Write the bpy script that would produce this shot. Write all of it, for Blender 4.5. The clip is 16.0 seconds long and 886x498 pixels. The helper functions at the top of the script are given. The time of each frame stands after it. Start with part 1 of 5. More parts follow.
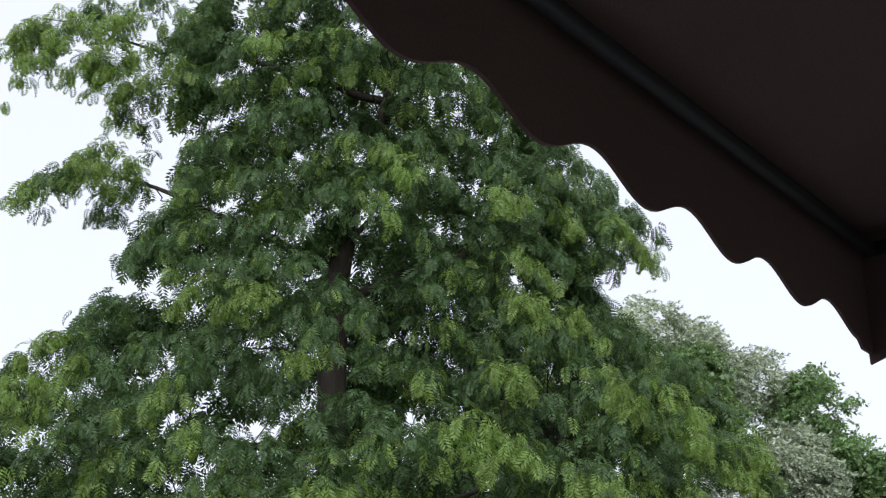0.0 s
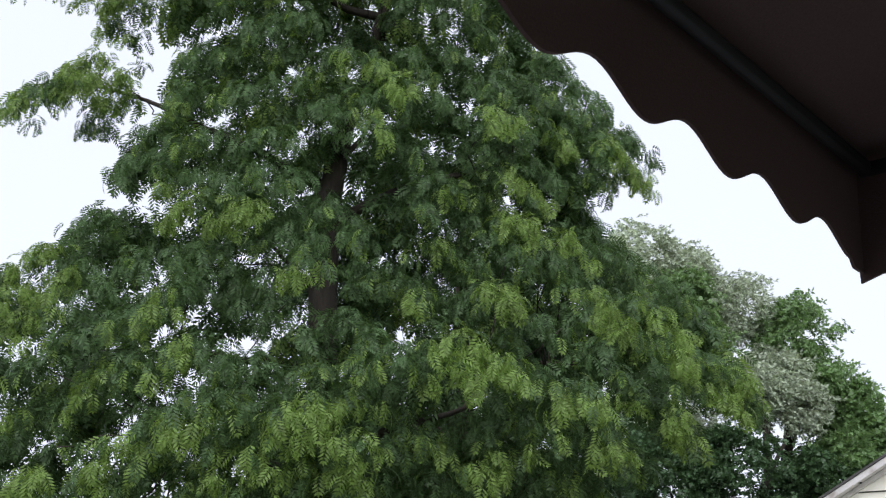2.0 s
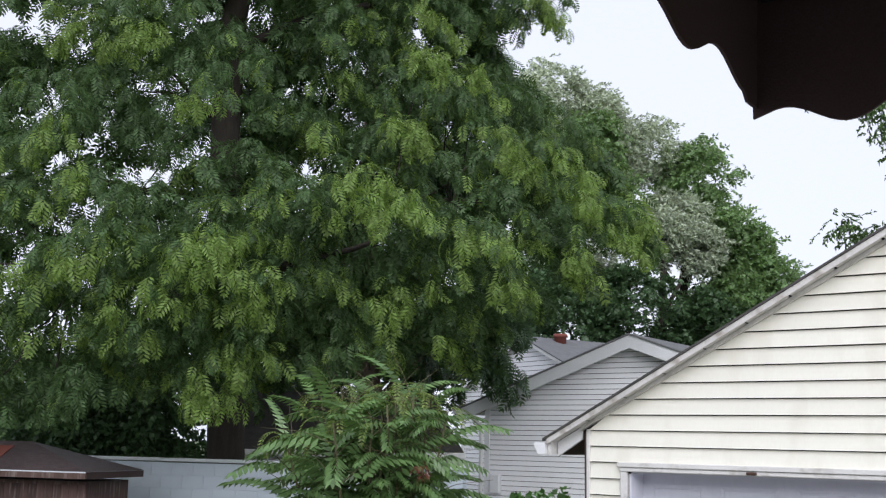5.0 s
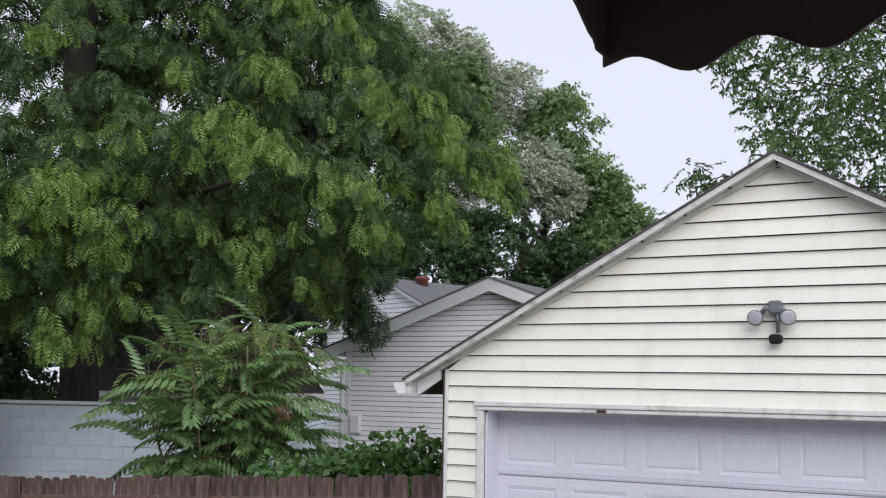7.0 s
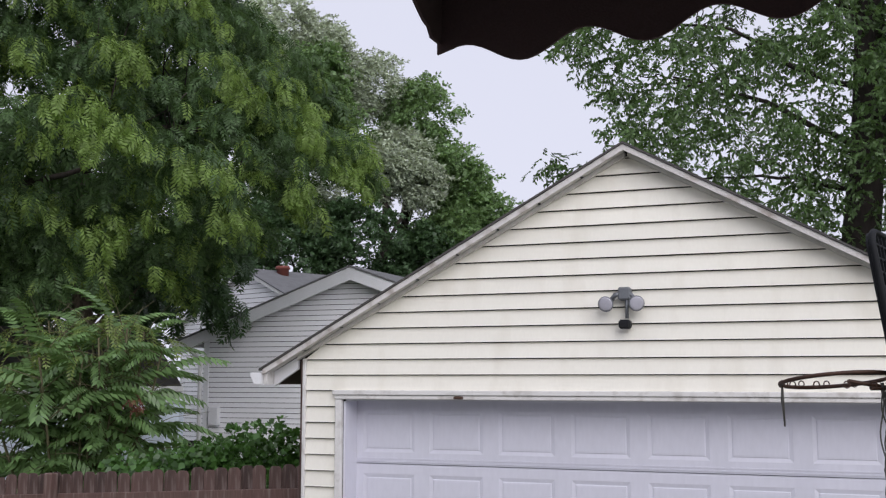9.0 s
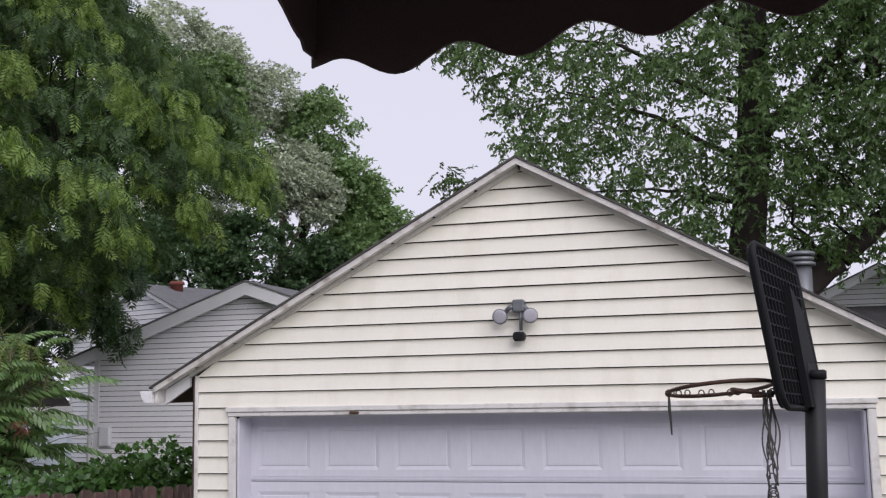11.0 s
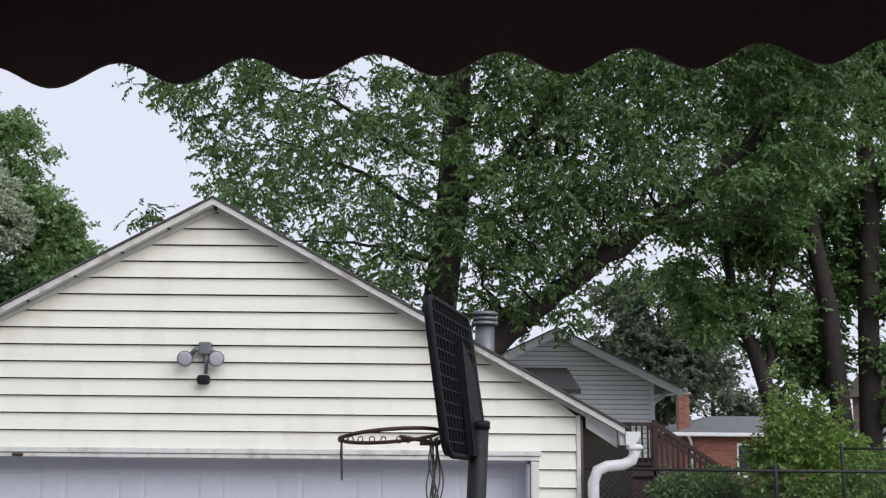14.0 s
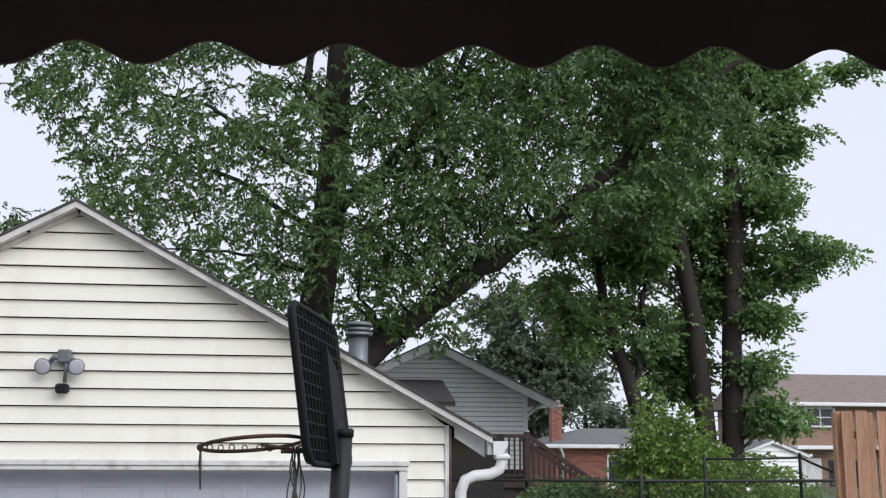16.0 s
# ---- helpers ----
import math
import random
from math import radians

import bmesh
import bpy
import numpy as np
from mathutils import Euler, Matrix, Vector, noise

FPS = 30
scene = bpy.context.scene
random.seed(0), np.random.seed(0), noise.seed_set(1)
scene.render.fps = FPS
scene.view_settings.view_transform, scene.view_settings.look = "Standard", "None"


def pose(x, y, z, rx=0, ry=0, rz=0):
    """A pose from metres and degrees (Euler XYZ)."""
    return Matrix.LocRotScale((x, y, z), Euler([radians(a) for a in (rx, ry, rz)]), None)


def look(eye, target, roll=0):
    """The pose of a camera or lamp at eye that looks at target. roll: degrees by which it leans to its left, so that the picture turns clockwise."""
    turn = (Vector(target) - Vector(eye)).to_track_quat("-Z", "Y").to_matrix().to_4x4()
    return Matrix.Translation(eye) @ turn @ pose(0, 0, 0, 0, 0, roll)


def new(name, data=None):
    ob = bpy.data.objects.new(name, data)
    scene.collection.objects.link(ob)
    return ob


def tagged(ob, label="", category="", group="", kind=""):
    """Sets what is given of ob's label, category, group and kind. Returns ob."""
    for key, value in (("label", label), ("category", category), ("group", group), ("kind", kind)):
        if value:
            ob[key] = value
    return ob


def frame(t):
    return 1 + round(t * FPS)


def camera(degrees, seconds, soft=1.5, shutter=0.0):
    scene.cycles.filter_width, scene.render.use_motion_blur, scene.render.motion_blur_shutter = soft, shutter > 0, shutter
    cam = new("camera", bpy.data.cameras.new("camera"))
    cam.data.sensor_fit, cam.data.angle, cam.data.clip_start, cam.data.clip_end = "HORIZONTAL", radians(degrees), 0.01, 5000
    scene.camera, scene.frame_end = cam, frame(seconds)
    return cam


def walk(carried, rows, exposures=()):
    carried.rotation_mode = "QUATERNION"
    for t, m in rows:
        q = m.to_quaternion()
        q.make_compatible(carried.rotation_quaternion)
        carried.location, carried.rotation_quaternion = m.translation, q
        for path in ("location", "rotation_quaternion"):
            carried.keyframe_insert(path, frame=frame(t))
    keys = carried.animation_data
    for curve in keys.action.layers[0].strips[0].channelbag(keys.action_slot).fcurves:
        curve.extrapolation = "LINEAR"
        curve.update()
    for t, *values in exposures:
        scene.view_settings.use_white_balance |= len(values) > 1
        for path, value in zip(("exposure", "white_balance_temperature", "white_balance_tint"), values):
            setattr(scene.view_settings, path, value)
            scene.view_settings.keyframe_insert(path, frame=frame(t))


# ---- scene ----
cam = camera(44.7, 16.0, soft=1.25)
PATH = [
    (0, (1.612, -8.409, 2.344), (0.396, -7.027, 3.125), 0.1),
    (0.5, (1.606, -8.399, 2.348), (0.381, -7.006, 3.095), 0.5),
    (1, (1.604, -8.404, 2.343), (0.368, -6.997, 3.045), 0.5),
    (1.5, (1.604, -8.395, 2.342), (0.367, -6.976, 3.016), 0.7),
    (2, (1.605, -8.408, 2.332), (0.366, -6.975, 2.975), 1.0),
    (2.5, (1.603, -8.392, 2.333), (0.383, -6.924, 2.931), 1.0),
    (3, (1.593, -8.377, 2.334), (0.381, -6.886, 2.889), 1.3),
    (3.2, (1.616, -8.331, 2.338), (0.403, -6.834, 2.875), 1.3),
    (5.5, (1.558, -8.244, 2.363), (0.432, -6.62, 2.669), 1.2),
    (6, (1.574, -8.269, 2.351), (0.479, -6.618, 2.623), 1.0),
    (6.5, (1.58, -8.254, 2.355), (0.556, -6.557, 2.619), 0.7),
    (7, (1.59, -8.264, 2.351), (0.647, -6.519, 2.604), 1.0),
    (7.5, (1.578, -8.221, 2.363), (0.687, -6.447, 2.607), 0.7),
    (8, (1.583, -8.215, 2.363), (0.745, -6.414, 2.601), 0.3),
    (8.5, (1.598, -8.214, 2.36), (0.812, -6.39, 2.596), -0.3),
    (8.7, (1.617, -8.251, 2.346), (0.865, -6.413, 2.582), -0.2),
    (10.8, (1.65, -8.232, 2.348), (1.074, -6.332, 2.59), -0.9),
    (11, (1.656, -8.228, 2.35), (1.122, -6.318, 2.608), -1.1),
    (11.5, (1.671, -8.238, 2.345), (1.231, -6.306, 2.617), -1.3),
    (12, (1.694, -8.232, 2.341), (1.352, -6.281, 2.617), -1.3),
    (12.5, (1.698, -8.223, 2.345), (1.464, -6.259, 2.638), -1.0),
    (13, (1.71, -8.228, 2.345), (1.587, -6.251, 2.621), -1.2),
    (13.5, (1.732, -8.23, 2.339), (1.725, -6.257, 2.666), -0.4),
    (14, (1.745, -8.258, 2.318), (1.751, -6.288, 2.665), 0.5),
    (14.5, (1.768, -8.232, 2.31), (1.834, -6.264, 2.658), 0.1),
    (15, (1.791, -8.245, 2.307), (1.938, -6.287, 2.687), 0.7),
    (15.5, (1.799, -8.259, 2.297), (1.977, -6.309, 2.705), 0.6),
    (16, (1.809, -8.245, 2.294), (2.036, -6.293, 2.666), 0.3),
]
walk(cam, [(t, look(eye, target, roll)) for t, eye, target, roll in PATH],
     [(0, 0.64, 6120, 9), (3, 0.64, 6080, 9), (5.5, 0.52, 6130, 10), (8, 0.29, 6170, 12), (11, 0.22, 6300, 16), (13, 0.23, 6260, 14), (14, 0.32, 6160, 10), (16, 0.42, 6150, 9)])

# ---- light ----
world = bpy.data.worlds.new("world")
scene.world = world
world.use_nodes = True
wn, wl = world.node_tree.nodes, world.node_tree.links
wn.clear()
sky = wn.new("ShaderNodeTexSky")
sky.sky_type, sky.sun_disc, sky.sun_elevation, sky.sun_rotation = "NISHITA", False, radians(30), radians(143)
grey = wn.new("ShaderNodeHueSaturation")
grey.inputs["Saturation"].default_value, grey.inputs["Value"].default_value = 0.2, 0.1
wl.new(sky.outputs[0], grey.inputs["Color"])
cloud = wn.new("ShaderNodeMix")
cloud.data_type = "RGBA"
cloud.inputs[0].default_value = 0.9
cloud.inputs[7].default_value = (0.85, 0.86, 0.96, 1)
wl.new(grey.outputs[0], cloud.inputs[6])
back = wn.new("ShaderNodeBackground")
back.inputs["Strength"].default_value = 0.78
wl.new(cloud.outputs[2], back.inputs["Color"])
wl.new(back.outputs[0], wn.new("ShaderNodeOutputWorld").inputs[0])
sun = new("sun", bpy.data.lights.new("sun", "SUN"))
sun.data.energy, sun.data.angle, sun.data.color = 1.72, radians(52), (1.0, 0.97, 0.93)
sun.matrix_world = look((15, -20, 14.5), (0, 0, 0))


# ---- materials ----
def mat(name, base, rough=0.6, metal=0.0, var=0.15, scale=3.0, fine=40.0, bump=0.15, dirt=None, dirt_amount=0.0,
        stretch=(1, 1, 1), leaf=0.0, island=False, spec=0.5, coords="Object"):
    """A two-scale procedural surface: slow stains and fine grain over a base colour."""
    m = bpy.data.materials.new(name)
    m.use_nodes = True
    n, l = m.node_tree.nodes, m.node_tree.links
    p = n["Principled BSDF"]
    p.inputs["Roughness"].default_value, p.inputs["Metallic"].default_value = rough, metal
    p.inputs["Specular IOR Level"].default_value = spec
    tc, mp = n.new("ShaderNodeTexCoord"), n.new("ShaderNodeMapping")
    mp.inputs["Scale"].default_value = stretch
    l.new(tc.outputs[coords], mp.inputs[0])

    def noise_at(s, d=4):
        t = n.new("ShaderNodeTexNoise")
        t.inputs["Scale"].default_value, t.inputs["Detail"].default_value = s, d
        l.new(mp.outputs[0], t.inputs["Vector"])
        return t.outputs[0]

    slow, quick = noise_at(scale), noise_at(fine)
    add = n.new("ShaderNodeMath")
    add.operation = "ADD"
    l.new(slow, add.inputs[0])
    l.new(quick, add.inputs[1])
    last = add.outputs[0]
    if island:
        geo = n.new("ShaderNodeNewGeometry") if leaf else n.new("ShaderNodeObjectInfo")
        more = n.new("ShaderNodeMath")
        more.operation = "ADD"
        l.new(last, more.inputs[0])
        l.new(geo.outputs["Random Per Island" if leaf else "Random"], more.inputs[1])
        half = n.new("ShaderNodeMath")
        half.operation = "MULTIPLY"
        half.inputs[1].default_value = 0.6667
        l.new(more.outputs[0], half.inputs[0])
        last = half.outputs[0]
    rng = n.new("ShaderNodeMapRange")
    rng.inputs[1].default_value, rng.inputs[2].default_value = 0.6, 1.4
    rng.inputs[3].default_value, rng.inputs[4].default_value = 1 - var, 1 + var
    l.new(last, rng.inputs[0])
    mul = n.new("ShaderNodeVectorMath")
    mul.operation = "SCALE"
    mul.inputs[0].default_value = base
    l.new(rng.outputs[0], mul.inputs["Scale"])
    colour = mul.outputs[0]
    if dirt:
        st = n.new("ShaderNodeMapRange")
        st.inputs[1].default_value, st.inputs[2].default_value = 0.52, 0.72
        st.inputs[4].default_value = dirt_amount
        l.new(noise_at(scale * 2.3, 8), st.inputs[0])
        mx = n.new("ShaderNodeMix")
        mx.data_type = "RGBA"
        mx.inputs[7].default_value = (*dirt, 1)
        l.new(st.outputs[0], mx.inputs[0])
        l.new(colour, mx.inputs[6])
        colour = mx.outputs[2]
    l.new(colour, p.inputs["Base Color"])
    if bump and not leaf:
        b = n.new("ShaderNodeBump")
        b.inputs["Strength"].default_value, b.inputs["Distance"].default_value = bump, 0.01
        l.new(add.outputs[0], b.inputs["Height"])
        l.new(b.outputs[0], p.inputs["Normal"])
    if leaf:
        tr, ms = n.new("ShaderNodeBsdfTranslucent"), n.new("ShaderNodeMixShader")
        tint = n.new("ShaderNodeVectorMath")
        tint.operation = "MULTIPLY"
        tint.inputs[1].default_value = (1.4, 1.4, 0.9)
        l.new(colour, tint.inputs[0])
        l.new(tint.outputs[0], tr.inputs["Color"])
        ms.inputs[0].default_value = leaf
        l.new(p.outputs[0], ms.inputs[1])
        l.new(tr.outputs[0], ms.inputs[2])
        l.new(ms.outputs[0], n["Material Output"].inputs[0])
    return m


M_SIDING = mat("cream_siding", (0.84, 0.81, 0.72), 0.45, var=0.05, scale=1.5, fine=60, bump=0.05, dirt=(0.62, 0.57, 0.46), dirt_amount=0.35, stretch=(1, 1, 0.35), island=True)
M_TRIM = mat("weathered_white_trim", (0.72, 0.70, 0.68), 0.5, var=0.08, scale=4, fine=80, dirt=(0.3, 0.26, 0.22), dirt_amount=0.5)
M_RAKE = mat("weathered_rake", (0.60, 0.57, 0.55), 0.55, var=0.15, scale=3, fine=60, dirt=(0.24, 0.19, 0.15), dirt_amount=0.85)
M_SOFFIT = mat("soffit_paint", (0.62, 0.60, 0.56), 0.6, var=0.12, scale=3, fine=60, dirt=(0.30, 0.27, 0.22), dirt_amount=0.5)
M_DOOR = mat("garage_door_steel", (0.68, 0.675, 0.75), 0.4, var=0.05, scale=1.2, fine=30, bump=0.03, dirt=(0.58, 0.58, 0.65), dirt_amount=0.4, stretch=(1, 1, 0.3))
M_ROOF = mat("dark_shingle", (0.07, 0.065, 0.062), 0.9, var=0.4, scale=5, fine=90, bump=0.6)
M_SHEDROOF = mat("wet_brown_boards", (0.075, 0.052, 0.055), 0.45, var=0.35, scale=3, fine=40, bump=0.4, dirt=(0.2, 0.17, 0.16), dirt_amount=0.5, stretch=(1, 6, 6))
# near-black colour standing in for shade: lap shadow lines, the void by the deck
M_SHADE = mat("near_black_shade", (0.03, 0.026, 0.024), 0.95, var=0.2)
M_ROOFG = mat("grey_shingle", (0.16, 0.16, 0.165), 0.9, var=0.2, scale=4, fine=60, bump=0.4)
M_ROOFB = mat("brown_shingle", (0.22, 0.17, 0.15), 0.9, var=0.25, scale=3, fine=40, bump=0.4)
M_WHITE = mat("white_vinyl", (0.91, 0.90, 0.93), 0.45, var=0.05, scale=1.2, fine=30, bump=0.03)
M_GREYV = mat("grey_vinyl", (0.86, 0.86, 0.89), 0.45, var=0.06, scale=1.2, fine=30, bump=0.03)
M_FASCIA = mat("grey_fascia", (0.80, 0.80, 0.83), 0.5, var=0.08, scale=3, fine=40)
M_GUTTER = mat("white_gutter", (0.78, 0.77, 0.78), 0.35, var=0.06, scale=5, fine=60, dirt=(0.45, 0.42, 0.38), dirt_amount=0.3)
M_METAL = mat("dull_metal", (0.19, 0.20, 0.215), 0.5, 0.6, var=0.15, scale=9, fine=90)
M_LAMP = mat("lamp_glass", (0.45, 0.44, 0.49), 0.12, 0.0, var=0.1, scale=20, fine=90)
M_BLACK = mat("black_plastic", (0.009, 0.010, 0.012), 0.6, spec=0.25, var=0.2, scale=8, fine=120, bump=0.1)
M_POLE = mat("black_steel", (0.014, 0.014, 0.016), 0.6, 0.0, var=0.2, scale=6, fine=80, bump=0.08)
M_RIM = mat("rusty_rim", (0.07, 0.035, 0.022), 0.6, 0.3, var=0.4, scale=12, fine=90)
M_NET = mat("frayed_net", (0.10, 0.095, 0.085), 0.9, var=0.3, scale=20, fine=100)
M_FABRIC = mat("dark_canopy_fabric", (0.125, 0.085, 0.082), 0.95, var=0.2, scale=2, fine=300, bump=0.2, spec=0.15)
M_CEDAR = mat("weathered_cedar", (0.09, 0.052, 0.044), 0.8, var=0.5, scale=3, fine=30, bump=0.5, dirt=(0.24, 0.19, 0.17), dirt_amount=0.95, stretch=(3, 3, 0.3), island=True)
M_REDCEDAR = mat("red_cedar", (0.15, 0.066, 0.047), 0.75, var=0.5, scale=3, fine=30, bump=0.5, dirt=(0.07, 0.04, 0.035), dirt_amount=0.7, stretch=(3, 3, 0.3), island=True)
M_NEWCEDAR = mat("new_cedar", (0.44, 0.24, 0.15), 0.75, var=0.45, scale=2, fine=20, bump=0.5, dirt=(0.2, 0.1, 0.065), dirt_amount=0.8, stretch=(5, 5, 0.3), island=True)
M_DECK = mat("stained_deck", (0.05, 0.026, 0.023), 0.7, var=0.3, scale=4, fine=40, bump=0.3)
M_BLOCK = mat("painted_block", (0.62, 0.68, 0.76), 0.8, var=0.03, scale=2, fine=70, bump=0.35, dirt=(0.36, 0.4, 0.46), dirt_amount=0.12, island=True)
M_CAP = mat("wall_cap", (0.72, 0.74, 0.78), 0.6, var=0.08, scale=3, fine=50)
M_BRICK = mat("red_brick", (0.28, 0.12, 0.09), 0.85, var=0.25, scale=6, fine=60, bump=0.3, island=True)
M_BROWNB = mat("brown_brick", (0.27, 0.17, 0.13), 0.85, var=0.2, scale=6, fine=60, bump=0.3)
M_MORTAR = mat("mortar", (0.36, 0.30, 0.27), 0.9, var=0.1, scale=5, fine=80)
M_BARK = mat("bark", (0.045, 0.036, 0.03), 0.95, var=0.4, scale=4, fine=25, bump=1.0, stretch=(4, 4, 0.7))
M_BARKR = mat("wet_brown_bark", (0.034, 0.025, 0.023), 0.9, var=0.35, scale=4, fine=25, bump=1.0, stretch=(4, 4, 0.7))
M_BARKL = mat("light_brown_bark", (0.2, 0.15, 0.12), 0.9, var=0.35, scale=4, fine=25, bump=1.0, stretch=(4, 4, 0.7))
M_TWIG = mat("green_twig", (0.11, 0.10, 0.05), 0.8, var=0.3, scale=10, fine=60)
M_LEAF = mat("walnut_leaf", (0.082, 0.138, 0.055), 0.5, spec=0.3, var=0.5, scale=0.5, fine=6, leaf=0.42, island=True)
M_LEAFY = mat("walnut_young_leaf", (0.175, 0.26, 0.068), 0.5, spec=0.3, var=0.4, scale=0.6, fine=6, leaf=0.42, island=True)
M_LEAFD = mat("dark_leaf", (0.065, 0.12, 0.05), 0.45, var=0.4, scale=0.4, fine=4, leaf=0.25, island=True)
M_LEAFS = mat("silver_leaf", (0.40, 0.45, 0.35), 0.5, var=0.5, scale=0.3, fine=3, leaf=0.25, island=True)
M_LEAFR = mat("hanging_leaf", (0.11, 0.18, 0.068), 0.42, var=0.6, scale=0.5, fine=6, leaf=0.4, island=True)
M_LEAFM = mat("maple_leaf", (0.175, 0.27, 0.115), 0.45, var=0.5, scale=0.5, fine=6, leaf=0.4, island=True)
# distance haze mixed into the leaf colour: paler and greyer green
M_LEAFH = mat("haze_tinted_leaf", (0.13, 0.165, 0.115), 0.6, var=0.4, scale=0.4, fine=4, leaf=0.3, island=True)
M_LEAFB = mat("bush_leaf", (0.17, 0.26, 0.068), 0.45, var=0.4, scale=1, fine=8, leaf=0.35, island=True)
M_SUMAC = mat("sumac_leaf", (0.145, 0.24, 0.088), 0.32, var=0.4, scale=1.2, fine=9, leaf=0.3, island=True)
M_SUMACTIP = mat("sumac_young_leaf", (0.20, 0.26, 0.075), 0.45, var=0.4, scale=1.5, fine=9, leaf=0.35, island=True)
M_IVY = mat("ivy_leaf", (0.065, 0.145, 0.032), 0.35, var=0.45, scale=1.5, fine=9, leaf=0.25, island=True)
M_GRASS = mat("grass_blade", (0.125, 0.16, 0.05), 0.55, var=0.4, scale=0.7, fine=5, leaf=0.3, island=True)
M_GROUND = mat("lawn_soil", (0.07, 0.095, 0.035), 0.95, var=0.35, scale=0.6, fine=9, bump=0.6)
M_CONC = mat("concrete", (0.30, 0.29, 0.28), 0.85, var=0.15, scale=0.8, fine=30, bump=0.3, dirt=(0.2, 0.19, 0.18), dirt_amount=0.5)
M_HOUSEW = mat("house_render", (0.42, 0.40, 0.37), 0.8, var=0.1, scale=1, fine=30)
M_GLASS = mat("dark_window_glass", (0.03, 0.035, 0.045), 0.05, var=0.1, scale=1, fine=3, bump=0)
M_CABLE = mat("cable_rubber", (0.03, 0.03, 0.03), 0.6, var=0.1)
M_RED = mat("red_clay", (0.20, 0.06, 0.045), 0.8, var=0.2, scale=6)


# ---- builders ----
def part(name, bm, material, parent=None, label="", at=None):
    """Links a bmesh as one mesh object under a thing or a part."""
    me = bpy.data.meshes.new(name)
    bm.to_mesh(me)
    bm.free()
    me.materials.append(material)
    ob = new(name, me)
    if at is not None:
        ob.matrix_basis = at
    if parent is not None:
        ob.parent = parent
    return tagged(ob, label)


def thing(name, x=0.0, y=0.0, z=0.0, label="", category="", group="", kind="", rz=0.0):
    ob = new(name)
    ob.matrix_basis = pose(x, y, z, 0, 0, rz)
    return tagged(ob, label, category, group, kind)


def box(bm, lo, hi, m=None, bevel=0.0):
    """A box from corner to corner, with softened edges if wanted, into bm."""
    lo, hi = Vector(lo), Vector(hi)
    made = bmesh.ops.create_cube(bm, size=1.0)["verts"]
    t = Matrix.Translation((lo + hi) / 2) @ Matrix.Diagonal((*(hi - lo), 1))
    bmesh.ops.transform(bm, matrix=(m @ t) if m else t, verts=made)
    if bevel:
        edges = list({e for v in made for e in v.link_edges})
        bmesh.ops.bevel(bm, geom=edges, offset=bevel, segments=1, affect="EDGES")
    return bm


def prism(bm, outline, axis, a, b):
    """Extrudes a flat outline (pairs of numbers) along an axis from a to b."""
    def place(p, d):
        return {"x": (d, *p), "y": (p[0], d, p[1]), "z": (*p, d)}[axis]
    v0, v1 = [bm.verts.new(place(p, a)) for p in outline], [bm.verts.new(place(p, b)) for p in outline]
    bm.faces.new(v0)
    bm.faces.new(v1[::-1])
    for i in range(len(outline)):
        j = (i + 1) % len(outline)
        bm.faces.new((v0[j], v0[i], v1[i], v1[j]))
    bmesh.ops.recalc_face_normals(bm, faces=bm.faces[:])
    return bm


def tube(bm, points, radii, sides=8, cap=True):
    """A tapered tube along points."""
    rings, n = [], len(points)
    points = [Vector(p) for p in points]
    for i, p in enumerate(points):
        d = (points[min(i + 1, n - 1)] - points[max(i - 1, 0)]).normalized()
        a = d.orthogonal().normalized() if i == 0 else (side - d * side.dot(d)).normalized()
        side = a
        b = d.cross(a)
        r = radii[i] if hasattr(radii, "__len__") else radii
        rings.append([bm.verts.new(p + (a * math.cos(2 * math.pi * k / sides) + b * math.sin(2 * math.pi * k / sides)) * r) for k in range(sides)])
    for r0, r1 in zip(rings, rings[1:]):
        for k in range(sides):
            bm.faces.new((r0[k], r0[(k + 1) % sides], r1[(k + 1) % sides], r1[k])).smooth = True
    if cap:
        bm.faces.new(rings[0][::-1])
        bm.faces.new(rings[-1])
    return bm


def bmn():
    return bmesh.new()


def raw_mesh(name, verts, faces, material, parent=None, label=""):
    """One mesh from arrays of corners and four-sided faces."""
    me = bpy.data.meshes.new(name)
    me.vertices.add(len(verts))
    me.vertices.foreach_set("co", verts.astype(np.float32).ravel())
    k = faces.shape[1]
    me.loops.add(faces.size)
    me.loops.foreach_set("vertex_index", faces.astype(np.int32).ravel())
    me.polygons.add(len(faces))
    me.polygons.foreach_set("loop_start", np.arange(0, faces.size, k, dtype=np.int32))
    me.polygons.foreach_set("loop_total", np.full(len(faces), k, dtype=np.int32))
    me.update(calc_edges=True)
    me.materials.append(material)
    ob = new(name, me)
    if parent is not None:
        ob.parent = parent
    return tagged(ob, label)


rng = np.random.default_rng(11)


def leaf_quads(base, along, side, length, width):
    """Folded diamond leaves: base points, unit directions, unit sides."""
    up = np.cross(along, side)
    mid = base + along * length * 0.45
    a, b = mid + side * width / 2 + up * width * 0.12, mid - side * width / 2 + up * width * 0.12
    tip = base + along * length - up * length * 0.08
    return np.stack([base, a, tip, b], 1)


